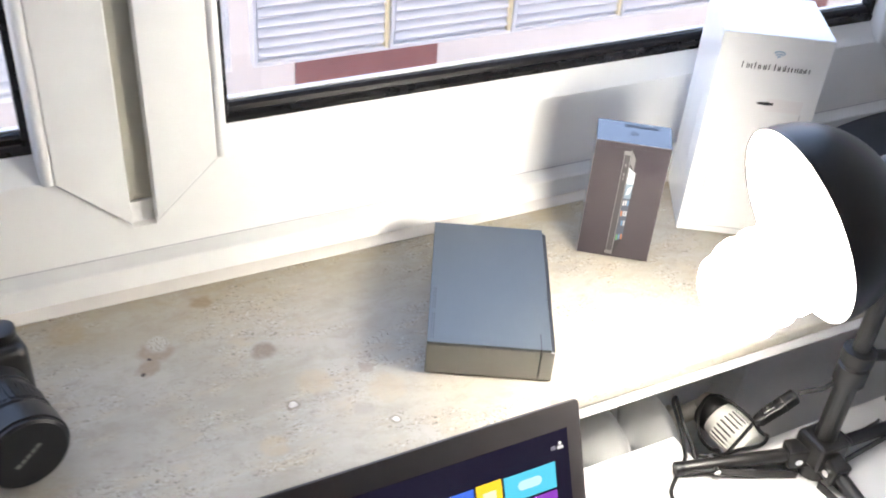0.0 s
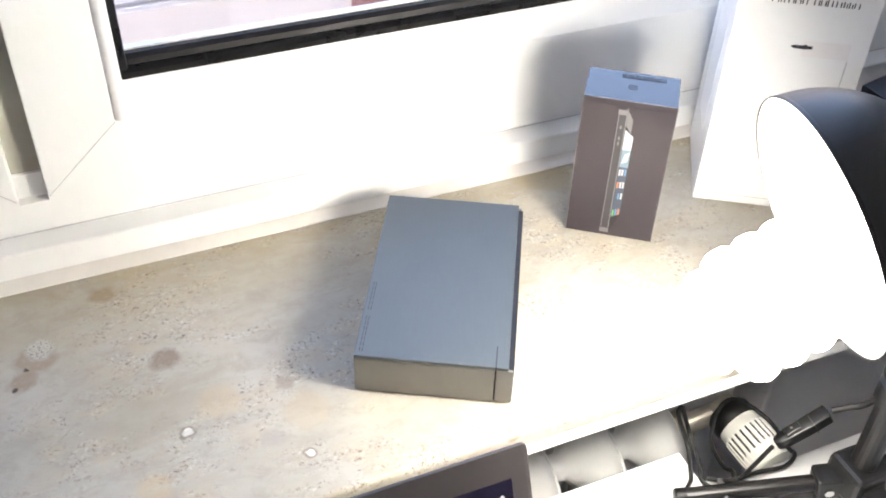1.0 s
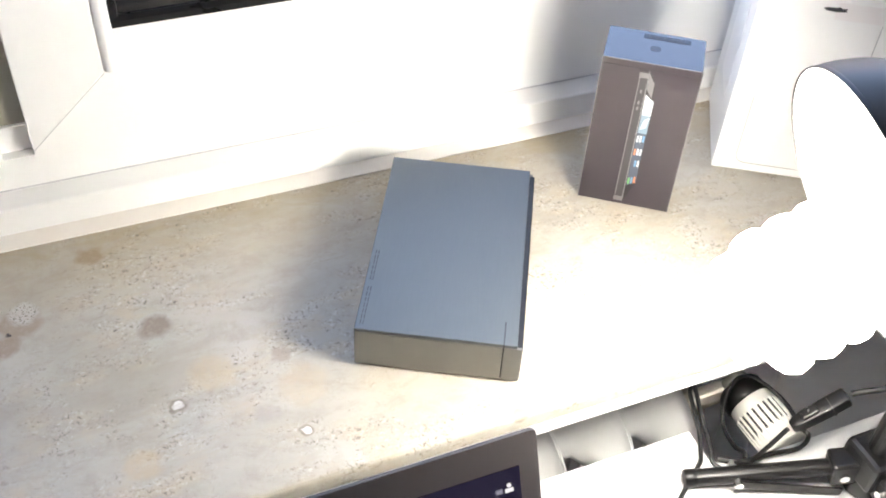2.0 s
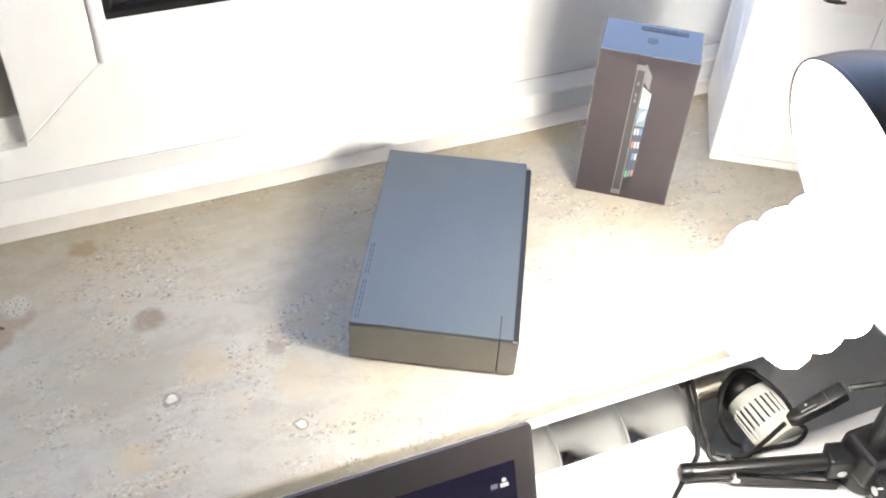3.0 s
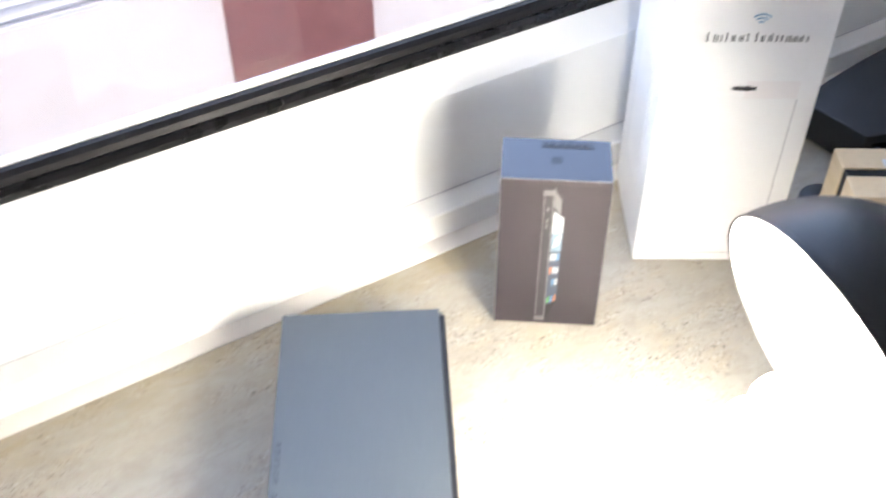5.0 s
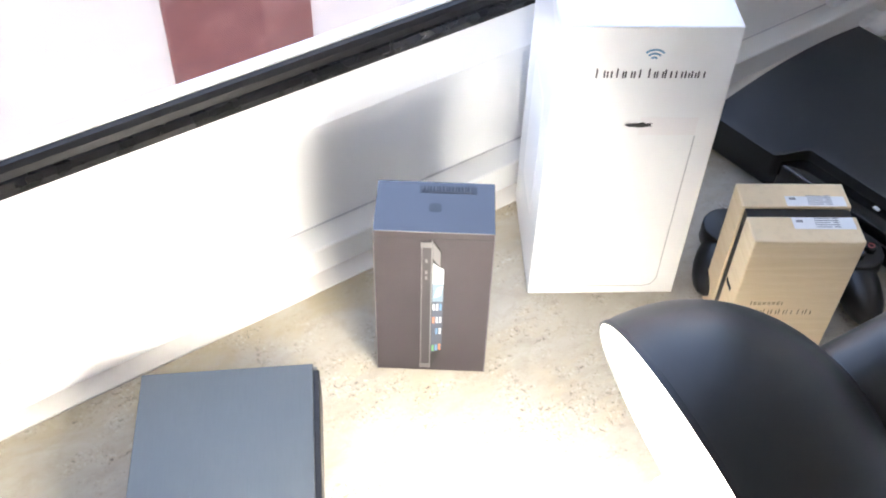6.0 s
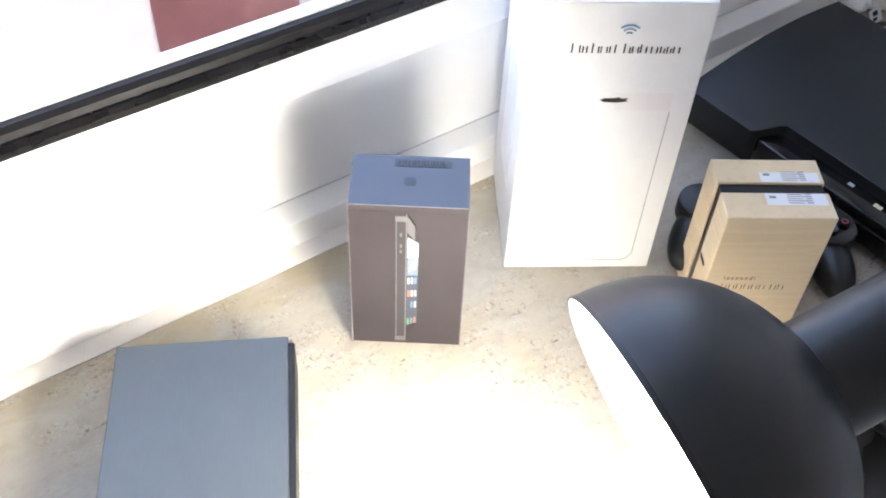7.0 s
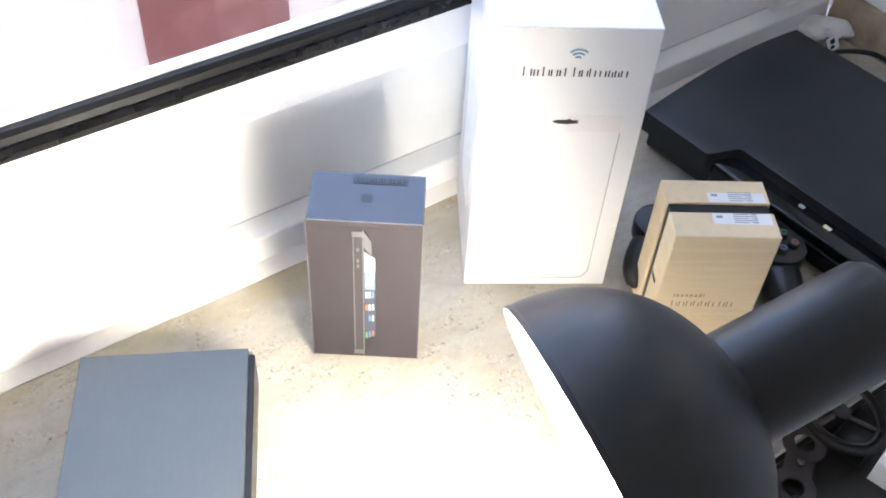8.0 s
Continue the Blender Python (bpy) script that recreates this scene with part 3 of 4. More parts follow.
for z in (0.1300, 0.1180, 0.1120):
    part("edge_button", bx(-0.0060, -0.0042, -PD - 0.0008, -PD, z - 0.0018, z + 0.0018), SILVER, pbox)
scr = prism([(-0.0006, 0.0045), (0.0080, 0.0290), (0.0084, 0.1195), (0.0058, 0.1220), (0.0058, 0.1400), (-0.0006, 0.1510)], "y", -PD - 0.0006, -PD)
part("phone_front", scr, Mat("print_black", (0.012, 0.011, 0.012), 0.4).m, pbox, "printed black phone front")
part("front_glint", prism([(-0.0004, 0.1490), (0.0052, 0.1395), (0.0052, 0.1240), (-0.0004, 0.1330)], "y", -PD - 0.0008, -PD), SILVER, pbox, "printed grey glint")
ICON = [Mat(n, c, 0.4).m for n, c in (("icon_blue", (0.10, 0.22, 0.36)), ("icon_green", (0.10, 0.34, 0.12)), ("icon_orange", (0.45, 0.16, 0.08)), ("icon_white", (0.42, 0.43, 0.45)), ("icon_sky", (0.15, 0.21, 0.26)), ("icon_cloud", (0.42, 0.45, 0.47)), ("icon_deep", (0.05, 0.065, 0.09)))]
# the lit screen runs from pale cloud at the top to deep blue at the foot
for z0, z1, mat in ((0.106, 0.128, 5), (0.086, 0.106, 4), (0.024, 0.086, 6)):
    part("wallpaper", prism([(-0.0002, z0), (0.0080, z0 + 0.006 * (z0 < 0.03)), (0.0080, z1 - 0.007 * (z1 > 0.12)), (-0.0002, z1)], "y", -PD - 0.0009, -PD), ICON[mat], pbox)
part("cloud", prism([(0.0010, 0.090), (0.0060, 0.093), (0.0075, 0.104), (0.0030, 0.101)], "y", -PD - 0.0010, -PD), ICON[5], pbox)
for z, mats in ((0.0795, (3, 3, 0)), (0.0645, (2, 3, 3)), (0.0510, (6, 0, 3)), (0.0300, (1, 0, 2))):
    for c_, mat in enumerate(mats):
        x = 0.0002 + c_ * 0.0026
        zz = z + c_ * (0.0011 if z < 0.04 else 0.0003)
        part("icon", bx(x, x + 0.0018, -PD - 0.0011, -PD, zz - 0.0036, zz + 0.0036), ICON[mat], pbox)
# thin silver strips paint the gleam on the film's edges
for x in (-PW, PW):
    part("film_edge_gleam", bx(x - 0.0004, x + 0.0004, -PD - 0.0003, -PD + 0.0003, 0.0, PH), SILVER, pbox, "painted gleam along the clear film's edge")
part("film_edge_gleam", bx(-PW, PW, -PD - 0.0003, -PD + 0.0003, PH - 0.0004, PH + 0.0003), SILVER, pbox, "painted gleam along the clear film's edge")
part("emblem", prism(round_rect(-0.0045, 0.0045, -0.006, 0.003, 0.003), "z", PH, PH + 0.00025), FILMLABEL, pbox, "faint dark emblem")
part("label", bx(-0.012, 0.030, 0.0140, 0.0215, PH, PH + 0.0003), FILMLABEL, pbox)
for i in range(16):
    x = -0.0100 + i * 0.0023
    part("barcode_bar", bx(x, x + (0.0007, 0.0013, 0.0004)[i % 3], 0.0165, 0.0208, PH, PH + 0.0005), INK, pbox)
part("label_print", bx(-0.009, 0.026, 0.0148, 0.0156, PH, PH + 0.0005), INK, pbox)

# ---- router box ----
rbox = thing("router_box", "tall white shrink-wrapped router box standing on the sill", "box", pose(0.9568, 0.9055, 0.0, 0, 0, -32.3))
RW, RH = 0.0637, 0.2740
part("carton", bx(-RW, RW, -RW, RW, 0.0, RH, 0.0012), CARDWHITE, rbox)
FYR = -RW - 0.0003


def mark(parent, x, z, w, h, mat, y, r):
    """Plain printed bars, one at each side of a wide mark."""
    for a in ((x,) if w < 4 * r else (x, x + w - 2 * r)):
        part("print_bar", bx(a, a + 2 * r, y, y + 0.0003, z, z + (h if a == x else min(h, 0.8 * w + 0.001))), mat, parent)


for x, w, h in ((0, 56, 80), (66, 8, 56), (90, 12, 56), (124, 46, 80), (176, 46, 56), (230, 12, 56), (262, 12, 72), (318, 44, 80), (368, 44, 56), (418, 12, 72), (452, 12, 56), (484, 44, 56), (540, 32, 56), (580, 32, 56), (620, 44, 56)):
    mark(rbox, -0.0350 + x * 0.000118, 0.2315, w * 0.000118, h * 0.0001, INK, FYR, 0.00055)
for k, r in enumerate((0.0028, 0.0060, 0.0092)):
    arc = [(0.0042 + r * math.sin(radians(a)), FYR + 0.0002, 0.2462 + r * math.cos(radians(a))) for a in range(-44, 45, 8)]
    part("wave", tube(arc, 0.00075, 6), BLUEINK, rbox, "blue curved wave mark")
# a faint picture of the pale device with a dark mark on it
edge = [(-0.043, 0.090), (-0.043, 0.018), (-0.040, 0.0120), (-0.034, 0.0100), (0.036, 0.0100), (0.042, 0.0118), (0.0465, 0.019), (0.0472, 0.178)]
part("device_outline", tube([(x, FYR, z) for x, z in edge], 0.00045, 6), CARDGREY, rbox, "grey outline of the printed device")
part("device_shade", bx(0.004, 0.0470, FYR + 0.0001, FYR + 0.0003, 0.1790, 0.1955), PRINTBLUSH, rbox)
part("mark", prism([(0.0030 + x * 0.0105, 0.1886 + z * 0.0022) for x, z in ((-1.0, 0.1), (-0.7, 0.7), (0.0, 0.8), (0.3, 1.3), (0.5, 0.7), (1.0, 0.8), (0.85, 0.1), (1.0, -0.5), (0.2, -1.0), (-0.7, -0.7))], "y", FYR - 0.0001, FYR + 0.0003), INK, rbox, "small dark mark")
part("film_fold", prism([(-0.064, 0.255), (-0.028, 0.262), (-0.0015, 0.2739), (-0.064, 0.2739)], "x", -RW - 0.0003, -RW), CARDFAINT, rbox, "folded clear film on the side")
part("side_picture", prism(round_rect(-0.030, 0.030, 0.060, 0.185, 0.008), "x", -RW - 0.0002, -RW), CARDFAINT, rbox)

# ---- second phone box, of pale wood-look card ----
wbox = thing("wooden_box", "pale wood-grained gift box with a dark core and white stickers", "box", pose(1.0150, 0.7520, 0.0, 0, 0, -33.3))
BW, BD, BH = 0.0424, 0.0326, 0.1312
part("back_half", bx(-BW, BW, 0.0055, BD, 0.0, BH, 0.0012), WOOD, wbox)
part("front_half", bx(-BW, BW, -BD, -0.0050, 0.0, BH, 0.0012), WOOD, wbox)
part("core", bx(-BW + 0.002, BW - 0.002, -0.0052, 0.0057, 0.0, BH - 0.002), BLACKPLASTIC, wbox, "dark inner sleeve between the halves")
for y0, y1, x0 in ((0.0065, 0.0175, -0.0076), (-0.0185, -0.0060, -0.0085)):
    st = part("sticker", bx(x0, BW - 0.0035, y0, y1, BH, BH + 0.0002), STICKER, wbox, "white paper sticker with fine print")
    for i in range(5):
        part("print_bar", bx(x0 + 0.017, x0 + 0.029 + 0.002 * (i % 2), y0 + 0.0018 + i * 0.0023, y0 + 0.0026 + i * 0.0023, BH, BH + 0.0003), GREYINK, st)
        part("print_bar", bx(x0 + 0.031, x0 + 0.036, y0 + 0.0018 + i * 0.0023, y0 + 0.0028 + i * 0.0023, BH, BH + 0.0003), GREYINK, st)
    part("print_bar", bx(x0 + 0.003, x0 + 0.008, y0 + 0.007, y0 + 0.0095, BH, BH + 0.0003), GREYINK, st)
for i in range(7):
    mark(wbox, -0.0284 + i * 0.0037, 0.0605, 0.0030, 0.0030 + 0.0012 * (i % 6 == 0), GOLDINK, -BD - 0.0003, 0.0003)
for i in range(8):
    mark(wbox, -0.0284 + i * 0.0062 + 0.003 * (i > 5), 0.0490, 0.0046, 0.0060, GOLDINK, -BD - 0.0003, 0.00036)
for i in range(7):
    part("print_bar", bx(-BW - 0.0003, -BW, -0.020 + i * 0.0018, -0.0188 + i * 0.0018, 0.062, 0.066), INK, wbox)

# ---- games console ----
console = thing("game_console", "charcoal games console with a gently arched lid lying on the sill", "game console", pose(1.131, 0.944, 0.0, 0, 0, 4.0))
# local: x runs from the front edge to the back, y towards the room is negative
CW, CL, CN, CI = 0.245, 0.290, 0.080, 0.029


def arch(x):
    return 0.050 + 0.014 * math.sin(math.pi * min(max((x + 0.01) / (CW + 0.04), 0), 1))


def lip(y):
    """Where the lid's front edge stands: it draws back in a rounded step past the notch."""
    u = min(max((-CN - y) / 0.022, 0.0), 1.0)
    return CI * u * u * (3 - 2 * u)


body = bmesh.new()
nx = 24
ys = [-CL + (CL - CN - 0.022) * i / 6 for i in range(6)] + [-CN - 0.022 + 0.022 * i / 12 for i in range(12)] + [-CN, -CN / 2, 0.0]
grid = [[[body.verts.new((lip(y) + (CW - lip(y)) * i / nx, y, z)) for i, z in ((i, zf(lip(y) + (CW - lip(y)) * i / nx)) for i in range(nx + 1))] for y in ys] for zf in (arch, lambda x: 0.028)]
ny = len(ys)
for side, flip in ((grid[0], False), (grid[1], True)):
    for j in range(ny - 1):
        for i in range(nx):
            f = (side[j][i], side[j][i + 1], side[j + 1][i + 1], side[j + 1][i])
            body.faces.new(f[::-1] if flip else f)
up, down = grid
rim = [(j, 0) for j in range(ny)] + [(ny - 1, i) for i in range(1, nx + 1)] + [(j, nx) for j in range(ny - 2, -1, -1)] + [(0, i) for i in range(nx - 1, 0, -1)]
for (a, b), (c, d) in zip(rim, rim[1:] + rim[:1]):
    body.faces.new((up[a][b], up[c][d], down[c][d], down[a][b]))
bmesh.ops.recalc_face_normals(body, faces=body.faces[:])
edge = [e for e in body.edges if abs(e.verts[0].co.z - arch(e.verts[0].co.x)) < 1e-6 and abs(e.verts[1].co.z - arch(e.verts[1].co.x)) < 1e-6 and e.calc_face_angle(0) > 1.0]
bmesh.ops.bevel(body, geom=edge, offset=0.0012, segments=2, profile=0.5, affect="EDGES")
smooth(part("upper_shell", body, CONSOLE, console), 30)
part("lower_shell", bx(0.010, CW - 0.006, -CL + 0.003, -0.003, 0.004, 0.0275, 0.003), CONSOLE, console)
band = prism(round_rect(0.0035, CI + 0.012, -CL, -CN - 0.002, 0.014), "z", 0.012, 0.0440)
bmesh.ops.bevel(band, geom=[e for e in band.edges if all(v.co.z > 0.04 for v in e.verts)], offset=0.003, segments=2, profile=0.5, affect="EDGES")
smooth(part("front_band", band, PIANO, console, "glossy black curved front band"))
part("disc_slot", bx(0.0032, 0.0046, -0.255, -0.110, 0.030, 0.0325), INK, console)
part("button", bx(0.018, 0.0225, -0.216, -0.208, 0.0438, 0.0446, 0.0003), YELLOWED, console, "small pale touch button")
part("button", bx(0.0225, 0.0265, -0.183, -0.177, 0.0438, 0.0446, 0.0003), CARDGREY, console, "small grey emblem")
for x in (0.03, CW - 0.03):
    for y in (-0.03, -CL + 0.03):
        part("foot", rod((x, y, 0), (x, y, 0.005), 0.008), BLACKPLASTIC, console)

# ---- game controller ----
pad = thing("game_controller", "black game controller lying between box and console", "controller", pose(1.0780, 0.7820, 0.0, 0, 0, -48.0))
shape = bmesh.new()
bmesh.ops.create_uvsphere(shape, u_segments=24, v_segments=12, radius=1.0, matrix=pose(0, 0.005, 0.028) @ Matrix.Diagonal((0.058, 0.026, 0.015, 1)))
smooth(part("body", shape, BLACKPLASTIC, pad), 60)
for s in (-1, 1):
    g = bmesh.new()
    bmesh.ops.create_uvsphere(g, u_segments=20, v_segments=12, radius=1.0, matrix=pose(s * 0.060, -0.018, 0.018, 0, 0, s * 12) @ Matrix.Diagonal((0.019, 0.046, 0.0175, 1)))
    smooth(part("grip", g, BLACKPLASTIC, pad), 60)
    smooth(part("pod", rod((s * 0.055, 0.006, 0.018), (s * 0.055, 0.006, 0.0385), 0.0235, bevel=0.003), BLACKPLASTIC, pad), 40)
    st = part("stick", rod((s * 0.026, -0.014, 0.036), (s * 0.026, -0.014, 0.050), 0.006), BLACKPLASTIC, pad)
    smooth(part("stick_cap", lathe([(0.0, 0.053), (0.008, 0.053), (0.0095, 0.051), (0.0085, 0.048), (0, 0.048)], 20, None, pose(s * 0.026, -0.014, 0)), BLACKPLASTIC, st))
for dx, dy, c in ((0, 0.010, (0.05, 0.22, 0.20)), (0.010, 0, (0.35, 0.06, 0.07)), (0, -0.010, (0.10, 0.16, 0.35)), (-0.010, 0, (0.30, 0.12, 0.25))):
    smooth(part("button", rod((0.055 + dx, 0.006 + dy, 0.036), (0.055 + dx, 0.006 + dy, 0.0445), 0.0048, bevel=0.0008), PIANO, pad))
    ring = [(0.055 + dx + 0.0026 * math.cos(a), 0.006 + dy + 0.0026 * math.sin(a), 0.0447) for a in [i * math.pi / 5 for i in range(11)]]
    part("button_mark", tube(ring, 0.0005, 5), Mat("mark_ink", c, 0.4).m, pad)

# ---- work lamp on its stand ----
LC = Vector((0.7222, 0.5904, 0.2264))
LA = Vector((math.cos(radians(168.2)) * math.cos(radians(-19.4)), math.sin(radians(168.2)) * math.cos(radians(-19.4)), math.sin(radians(-19.4))))
lamp = thing("photo_lamp", "black dome lamp with a bare spiral bulb on a tripod", "lamp")
lm = Matrix.Translation(LC) @ (-LA).to_track_quat("Z", "Y").to_matrix().to_4x4()
R = 0.0937
outer = [(R * math.cos(radians(a)) ** 0.9 if a < 89 else 0.0, 0.088 * math.sin(radians(a))) for a in range(0, 76, 5)]
neck_r = 0.0315
outer = [p for p in outer if p[0] > neck_r + 0.002]
smooth(part("shade", lathe([*outer, (neck_r + 0.001, 0.0845), (neck_r - 0.004, 0.0845)], 72, None, lm), SHADE, lamp, "black enamelled dome shade"), 60)
inner = [(R * 0.993, 0.0002), *[(max(p[0] - 0.002, 0.001), p[1] - 0.002) for p in outer[1:]], (0.012, 0.0805)]
smooth(part("reflector", lathe(inner, 72, None, lm), SHADEWHITE, lamp, "white inside of the shade"), 60)
smooth(part("rim", lathe([(R * 0.990, -0.0012), (R * 1.004, -0.0012), (R * 1.006, 0.0006), (R * 1.0, 0.002)], 72, None, lm), SHADE, lamp))
smooth(part("neck", lathe([(neck_r, 0.078), (neck_r + 0.0005, 0.09), (neck_r - 0.0005, 0.170), (neck_r - 0.004, 0.176), (0.012, 0.178), (0.0, 0.178)], 48, None, lm), SHADE, lamp, "black lamp holder tube"), 40)
# the coiled tube stands a little askew in the shade
BT, BB = Vector((0.6155, 0.5600, 0.1915)), Vector((0.7520, 0.5640, 0.2270))
bax = (BB - BT).normalized()
bmx = Matrix.Translation(BT) @ bax.to_track_quat("Z", "Y").to_matrix().to_4x4()
blen = (BB - BT).length
smooth(part("bulb_base", lathe([(0.0, blen + 0.045), (0.018, blen + 0.045), (0.026, blen + 0.03), (0.027, blen + 0.010), (0.022, blen + 0.004), (0.0, blen + 0.004)], 32, None, bmx), CERAMIC, lamp))
PITCH, tr = 0.0212, 0.0092
pts = []
steps = int(blen / PITCH * 24)
for i in range(steps + 1):
    a = 2 * math.pi * i / 24 + BULB_TURN
    h = blen * i / steps
    sr = 0.0360 * min(1.0, 0.45 + h / 0.040)
    pts.append(bmx @ Vector((sr * math.cos(a), sr * math.sin(a), h)))
smooth(part("bulb", tube(pts, tr, 10), TUBE, lamp, "glowing spiral bulb tube"), 60)
# stand
PX, PY = 0.887, 0.590
part("pole", rod((PX, PY, -0.125), (PX, PY, 0.020), 0.0125), STANDBLACK, lamp)
part("pole", rod((PX, PY, 0.020), (PX, PY, 0.190), 0.0098), STANDBLACK, lamp)
smooth(part("collar", lathe([(0.0128, -0.020), (0.0175, -0.019), (0.0175, 0.004), (0.0150, 0.006), (0.0150, 0.010), (0.0180, 0.012), (0.0180, 0.026), (0.010, 0.028)], 28, None, pose(PX, PY, 0.0)), STANDBLACK, lamp))
part("collar_knob", rod((PX + 0.012, PY - 0.006, 0.019), (PX + 0.045, PY - 0.020, 0.019), 0.0065), STANDBLACK, lamp)
hub = bx(PX - 0.022, PX + 0.022, PY - 0.022, PY + 0.022, -0.142, -0.105, 0.005)
part("hub", hub, STANDBLACK, lamp)
smooth(part("hub_cap", lathe([(0.0, -0.165), (0.018, -0.164), (0.021, -0.150), (0.021, -0.142), (0, -0.142)], 28, None, pose(PX, PY, 0)), STANDBLACK, lamp))
for end in ((0.729, 0.650, -0.1565), (0.872, 0.395, -0.1565), (1.065, 0.600, -0.1565)):
    e = Vector(end)
    s = Vector((PX, PY, -0.130)) + (e - Vector((PX, PY, -0.130))).normalized() * 0.020
    leg = part("leg", rod(s, e, 0.0082, bevel=0.001), STANDBLACK, lamp)
    d = (e - s).normalized()
    side = d.cross(Vector((0, 0, 1))).normalized()
    mid = s + d * 0.105
    bot = Vector((PX, PY, -0.157)) + d * 0.024
    for k in (-0.0105, 0.0105):
        br = bmesh.new()
        v = mid - bot
        bmesh.ops.create_cube(br, size=1.0, matrix=Matrix.Translation((mid + bot) / 2 + side * k) @ v.to_track_quat("X", "Z").to_matrix().to_4x4() @ Matrix.Diagonal((v.length, 0.0022, 0.010, 1)))
        part("brace", br, STANDBLACK, leg)
    part("screw", rod(mid + side * 0.0135, mid - side * 0.0135, 0.0042, seg=12), CHROME, leg)
    part("bracket", bx(-0.013, 0.013, -0.012, 0.012, -0.014, 0.014, 0.003), STANDBLACK, leg).matrix_basis = Matrix.Translation(s + d * 0.008) @ d.to_track_quat("X", "Z").to_matrix().to_4x4()
    q = s + d * 0.010
    part("screw", rod(q + side * 0.0150, q - side * 0.0150, 0.0045, seg=12), CHROME, leg)
    smooth(part("end_cap", rod(e - d * 0.010, e + d * 0.002, 0.0088, bevel=0.002), BLACKPLASTIC, leg))
# clamp between pole and lamp holder
NK = lm @ Vector((0, 0, 0.140))
cl = bx(-0.012, 0.012, -0.012, 0.012, -0.03, 0.03, 0.003)
part("clamp", cl, STANDGREY, lamp, "grey metal clamp under the lamp holder").matrix_basis = Matrix.Translation((PX, PY, 0.195))
part("clamp_arm", rod((PX, PY, 0.205), NK - Vector((0, 0, 0.024)), 0.010), STANDGREY, lamp)

# ---- cord and switch ----
cord = thing("lamp_cord", "black lamp cord with an inline switch hanging over the valve", "cord")
SA, SB = Vector((0.817, 0.637, -0.105)), Vector((0.871, 0.631, -0.070))
swm = Matrix.Translation((SA + SB) / 2) @ (SB - SA).to_track_quat("X", "Z").to_matrix().to_4x4()
body_outline = [(0.86 * a, 0.86 * b) for a, b in [(-0.033, -0.0035), (-0.026, -0.0070), (0.008, -0.0085), (0.0325, -0.0085), (0.0335, 0.0), (0.0325, 0.0085), (0.008, 0.0085), (-0.026, 0.0070), (-0.033, 0.0035)]]
swb = prism(body_outline, "z", -0.0075, 0.0075)
bmesh.ops.bevel(swb, geom=swb.edges[:], offset=0.0018, segments=2, profile=0.5, affect="EDGES")
smooth(part("switch", swb, BLACKPLASTIC, cord, "black inline switch"), 30).matrix_basis = swm
part("rocker", bx(-0.016, 0.000, -0.0048, 0.0048, 0.006, 0.0115, 0.0015), BLACKPLASTIC, cord).matrix_basis = swm
part("screw", rod((-0.008, 0, 0.0115), (-0.008, 0, 0.0121), 0.0012, seg=10), CHROME, cord).matrix_basis = swm
part("seam", bx(0.0105, 0.0116, -0.0077, 0.0077, -0.0077, 0.0077), STANDGREY, cord).matrix_basis = swm
CR = 0.0023
smooth(part("cable", tube(smoothline([swm @ Vector((0.032, 0, 0)), (0.883, 0.625, -0.064), (0.894, 0.6185, -0.058), (0.902, 0.612, -0.040), (0.908, 0.604, 0.0), (0.915, 0.600, 0.06), (0.920, 0.592, 0.12), NK + Vector((0.03, 0.0, -0.02))]), CR * 1.25), RUBBERCORD, cord))
smooth(part("cable", tube(smoothline([swm @ Vector((-0.032, 0, 0)), (0.803, 0.640, -0.135), (0.794, 0.644, -0.157), (0.776, 0.646, -0.1625), (0.767, 0.659, -0.1625), (0.771, 0.672, -0.158), (0.778, 0.702, -0.148), (0.7755, 0.716, -0.128), (0.7725, 0.720, -0.119), (0.7685, 0.717, -0.126), (0.772, 0.704, -0.146), (0.770, 0.690, -0.157), (0.760, 0.670, -0.1615), (0.753, 0.662, -0.1625), (0.724, 0.642, -0.1625), (0.704, 0.622, -0.1625), (0.700, 0.58, -0.1625), (0.73, 0.50, -0.1625), (0.79, 0.42, -0.1625)]), CR), RUBBERCORD, cord))
smooth(part("cable", tube(smoothline([(0.772, 0.660, -0.161), (0.789, 0.650, -0.160), (0.822, 0.646, -0.158), (0.852, 0.642, -0.158), (0.874, 0.653, -0.163), (0.880, 0.668, -0.172), (0.884, 0.700, -0.172), (0.874, 0.728, -0.168), (0.858, 0.741, -0.166), (0.840, 0.736, -0.172), (0.826, 0.722, -0.182), (0.818, 0.705, -0.190), (0.812, 0.680, -0.185), (0.806, 0.662, -0.168), (0.796, 0.650, -0.159)]), CR), RUBBERCORD, cord))

# ---- laptop ----
lap = thing("laptop", "open laptop with a dark grey bezel showing colour tiles", "laptop")
LW, LH, TILT_ = 0.335, 0.243, 23.0
lid = Matrix.Translation((0.525, 0.6065, 0.0715)) @ Matrix.Rotation(radians(-TILT_), 4, "X")
